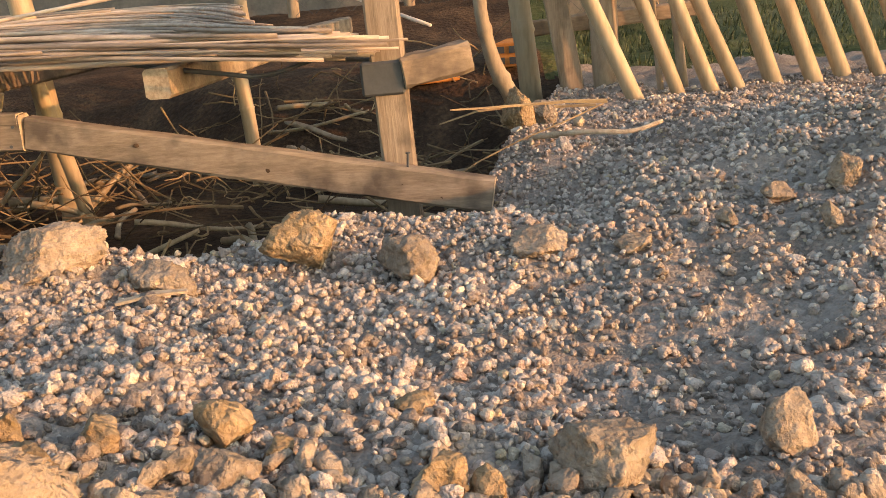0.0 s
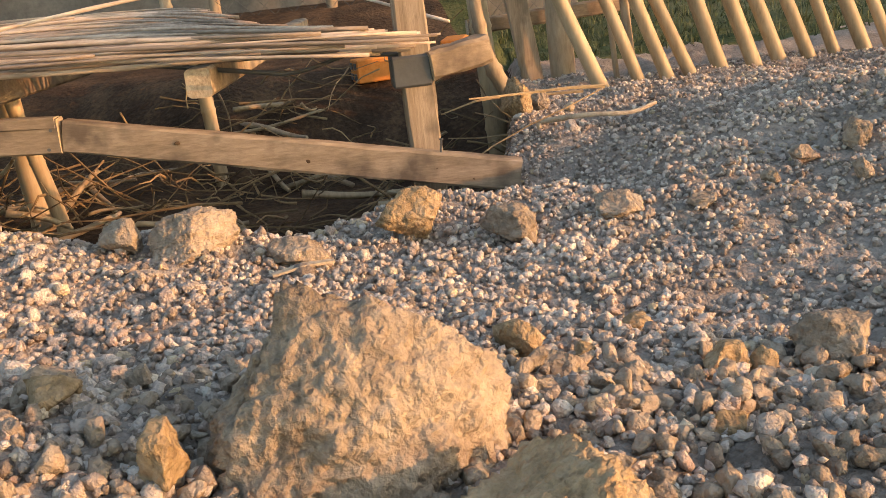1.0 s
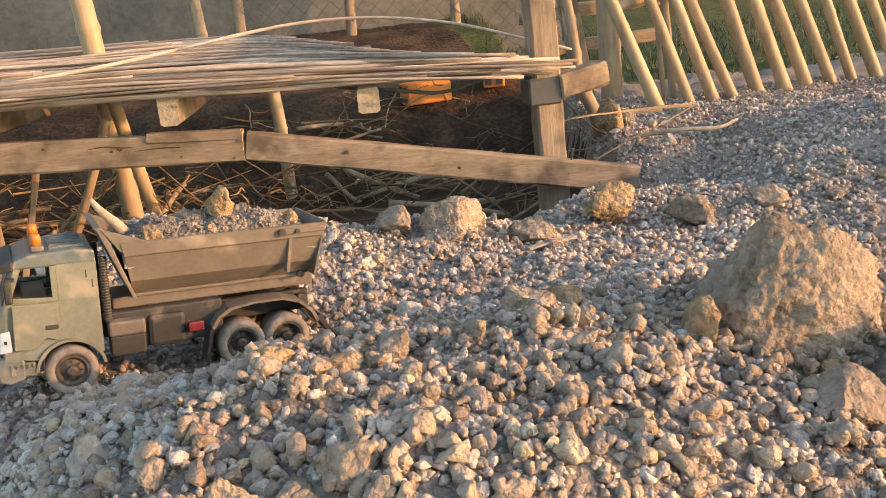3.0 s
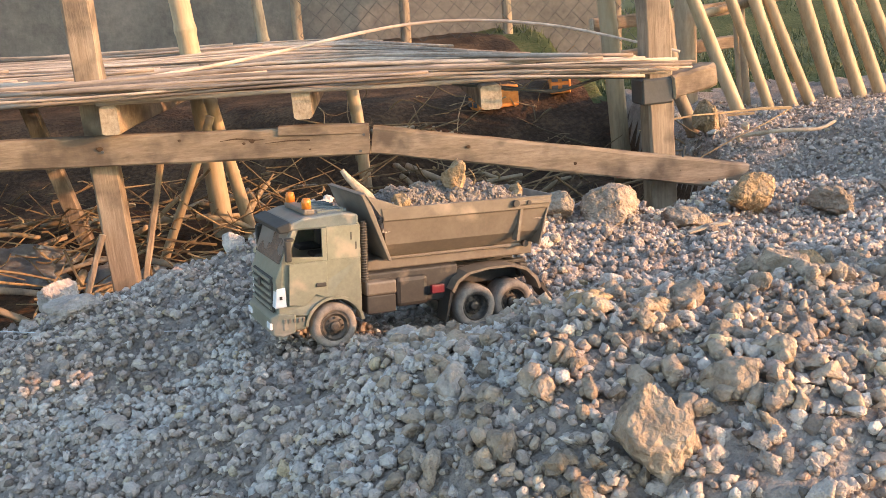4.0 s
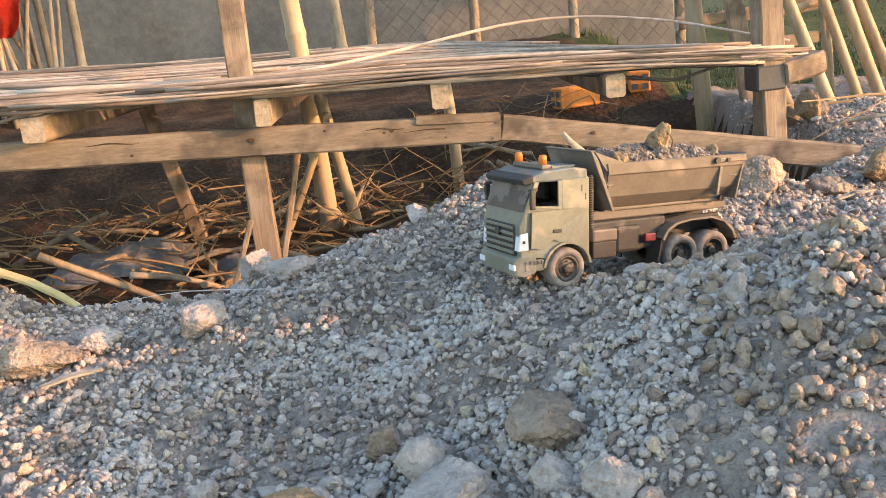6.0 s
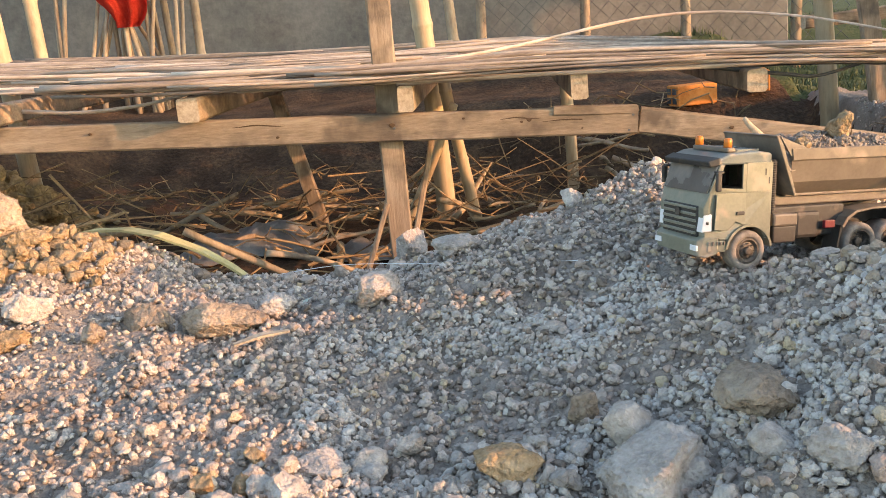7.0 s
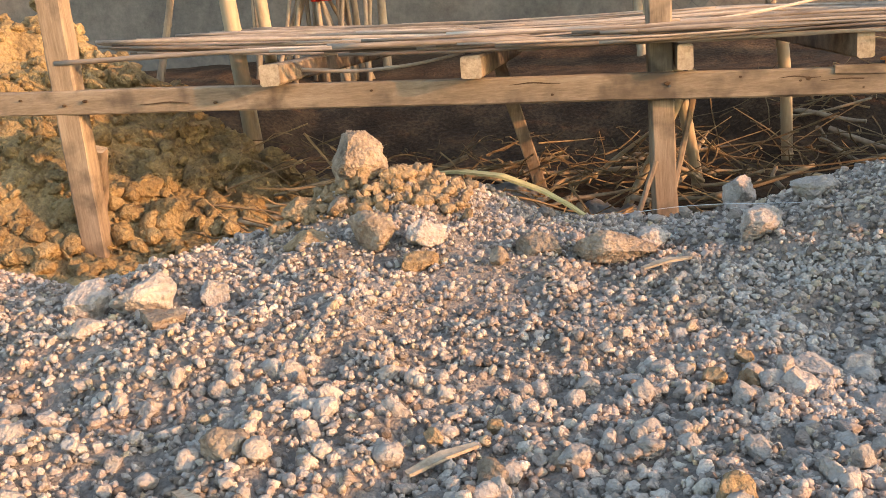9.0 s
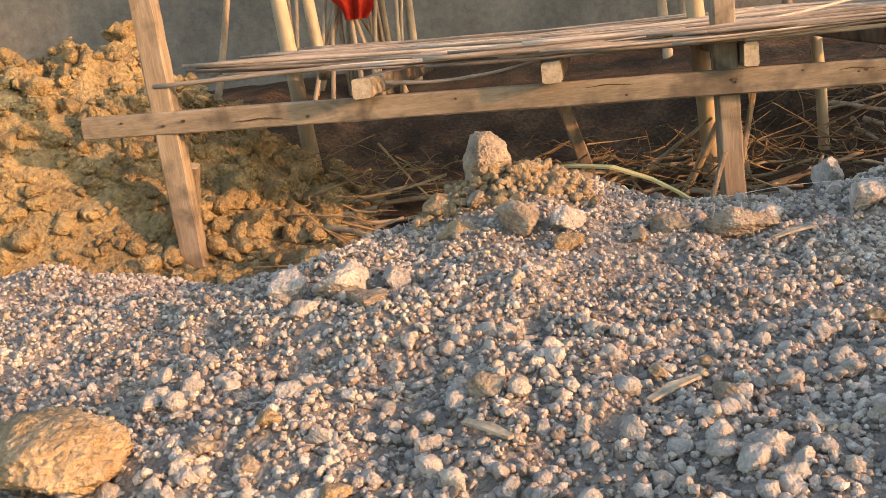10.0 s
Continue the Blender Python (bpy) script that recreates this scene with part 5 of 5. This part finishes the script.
def crumpled_sheet(x, y, w, d, h, seed):
    """A thin plastic sheet bulging over litter, its hem on the ground."""
    bm = bmesh.new()
    n = 22
    rows = []
    for i in range(n + 1):
        row = []
        for j in range(n + 1):
            u, v = 2 * i / n - 1, 2 * j / n - 1
            px, py = x + w * u * (1 + 0.12 * math.sin(5 * v + seed)), y + d * v * (1 + 0.15 * math.sin(4 * u + seed))
            lift = max(0.0, 1 - max(abs(u), abs(v)) ** 3) * h * (0.75 + 0.9 * noise.noise(Vector((u * 1.4, v * 1.4, seed))) + 0.35 * abs(noise.noise(Vector((u * 4, v * 4, seed)))))
            row.append(bm.verts.new((px, py, float(ground_z(px, py)) + 0.008 + max(0.0, lift))))
        rows.append(row)
    for a, b in zip(rows, rows[1:]):
        for j in range(n):
            bm.faces.new((a[j], b[j], b[j + 1], a[j + 1]))
    bmesh.ops.solidify(bm, geom=list(bm.faces), thickness=0.003)
    return thing("plastic_sheet", bm, SHEET, "crumpled dirty grey plastic sheet lying in the trench", "plastic sheet", smooth=True)


crumpled_sheet(-1.72, 2.30, 0.20, 0.16, 0.06, 4.0)
crumpled_sheet(-1.36, 2.15, 0.10, 0.09, 0.04, 9.0)
strip("palm_stalk", [(-1.50, 0.995, 0.460), (-1.535, 1.005, 0.487), (-1.58, 1.015, 0.515), (-1.65, 1.036, 0.543), (-1.72, 1.10, 0.545), (-1.81, 1.19, 0.532), (-1.92, 1.32, 0.49), (-2.0, 1.42, 0.44)], 0.011, 0.004, PALM, "dry yellow palm stalk leaning out of the trench", "palm stalk", 0.12)
strip("plastic_shard", [(-1.43, 0.80, 0.452), (-1.40, 0.835, 0.462), (-1.36, 0.875, 0.462), (-1.345, 0.89, 0.455)], 0.0065, 0.002, SHELL, "pale green curved plastic shard on the gravel", "plastic shard", 0.6)
for x, y, r in ((-1.44, 0.64, 20), (-1.90, 0.095, -50), (-1.71, 0.17, 35), (-0.30, 0.9, 10)):
    z = float(ground_z(x, y)) + 0.012
    d = Vector((math.cos(radians(r)), math.sin(radians(r)), 0.05)) * 0.035
    strip("wood_chip", [Vector((x, y, z)) - d, (x, y, z + 0.003), Vector((x, y, z)) + d], 0.007, 0.003, END_GRAIN, "splinter of pale wood on the gravel", "wood chip", 0.1)
bent_cane("root", [(0.14, 1.68, 0.487), (0.22, 1.62, 0.50), (0.30, 1.60, 0.498), (0.36, 1.63, 0.505)], 0.006, END_GRAIN, "pale broken root lying on the earth", "root")


def cloth(x, y, z):
    bm = bmesh.new()
    rows = []
    for i in range(13):
        row = []
        for j in range(15):
            u, v = j / 14 - 0.5, i / 12
            w = 0.24 * (1 - 0.75 * v)
            row.append(bm.verts.new((x + 2 * u * w + 0.02 * math.sin(9 * v), y + 0.03 * math.sin(14 * u + 4 * v), z - 0.42 * v + 0.06 * math.cos(5 * u) * (1 - v))))
        rows.append(row)
    for a, b in zip(rows, rows[1:]):
        for j in range(14):
            bm.faces.new((a[j], a[j + 1], b[j + 1], b[j]))
    bmesh.ops.solidify(bm, geom=list(bm.faces), thickness=0.006)
    return thing("red_cloth", bm, CLOTH, "crumpled red cloth hanging on the stick bundle", "cloth", smooth=True)


cloth(-2.52, 4.35, 1.36)
rng = random.Random(23)
bundle = hub("stick_bundle", pose(-2.6, 4.4, 0.6), "bundle of dry sticks leaning under a red cloth", "stick bundle")
for k in range(22):
    x = -2.6 + rng.uniform(-0.35, 0.30)
    ob = part("stick", pole_mesh((x, 4.45 + rng.uniform(-0.1, 0.1), 0.5), (-2.55 + (x + 2.6) * rng.uniform(-0.6, 1.4), 4.5, 1.2 + rng.uniform(0, 0.5)), 0.014, 0.008, k, 0, 7, 0.02, 8), BARK_POLE, bundle, smooth=True)
    ob.matrix_parent_inverse = bundle.matrix_world.inverted()


def hollow_brick(x, y, turn, tip=0):
    z = float(ground_z(x, y))
    b = hub("hollow_brick", pose(x, y, z + 0.03, tip, 0, turn), "orange hollow clay brick lying on the bank", "brick", "bricks on the bank")
    bm = bmesh.new()
    box(bm, (-0.09, -0.04, -0.04), (0.09, 0.04, 0.04), 0.004)
    part("block", bm, BRICK, b)
    # the ends are solid: dark plates stand in for the shaded openings
    for u in (-0.02, 0.02):
        for v in (-0.018, 0.018):
            part("hole", boxed((-0.0935, u - 0.012, v - 0.011), (-0.0895, u + 0.012, v + 0.011)), BAND, b, "dark plate for the shade inside the hollow brick")
            part("hole", boxed((0.0935, u - 0.012, v - 0.011), (0.0895, u + 0.012, v + 0.011)), BAND, b, "dark plate for the shade inside the hollow brick")


for x, y, r, tp in ((-0.08, 3.2, 15, 0), (0.20, 3.25, 75, 0)):
    hollow_brick(x, y, r, tp)
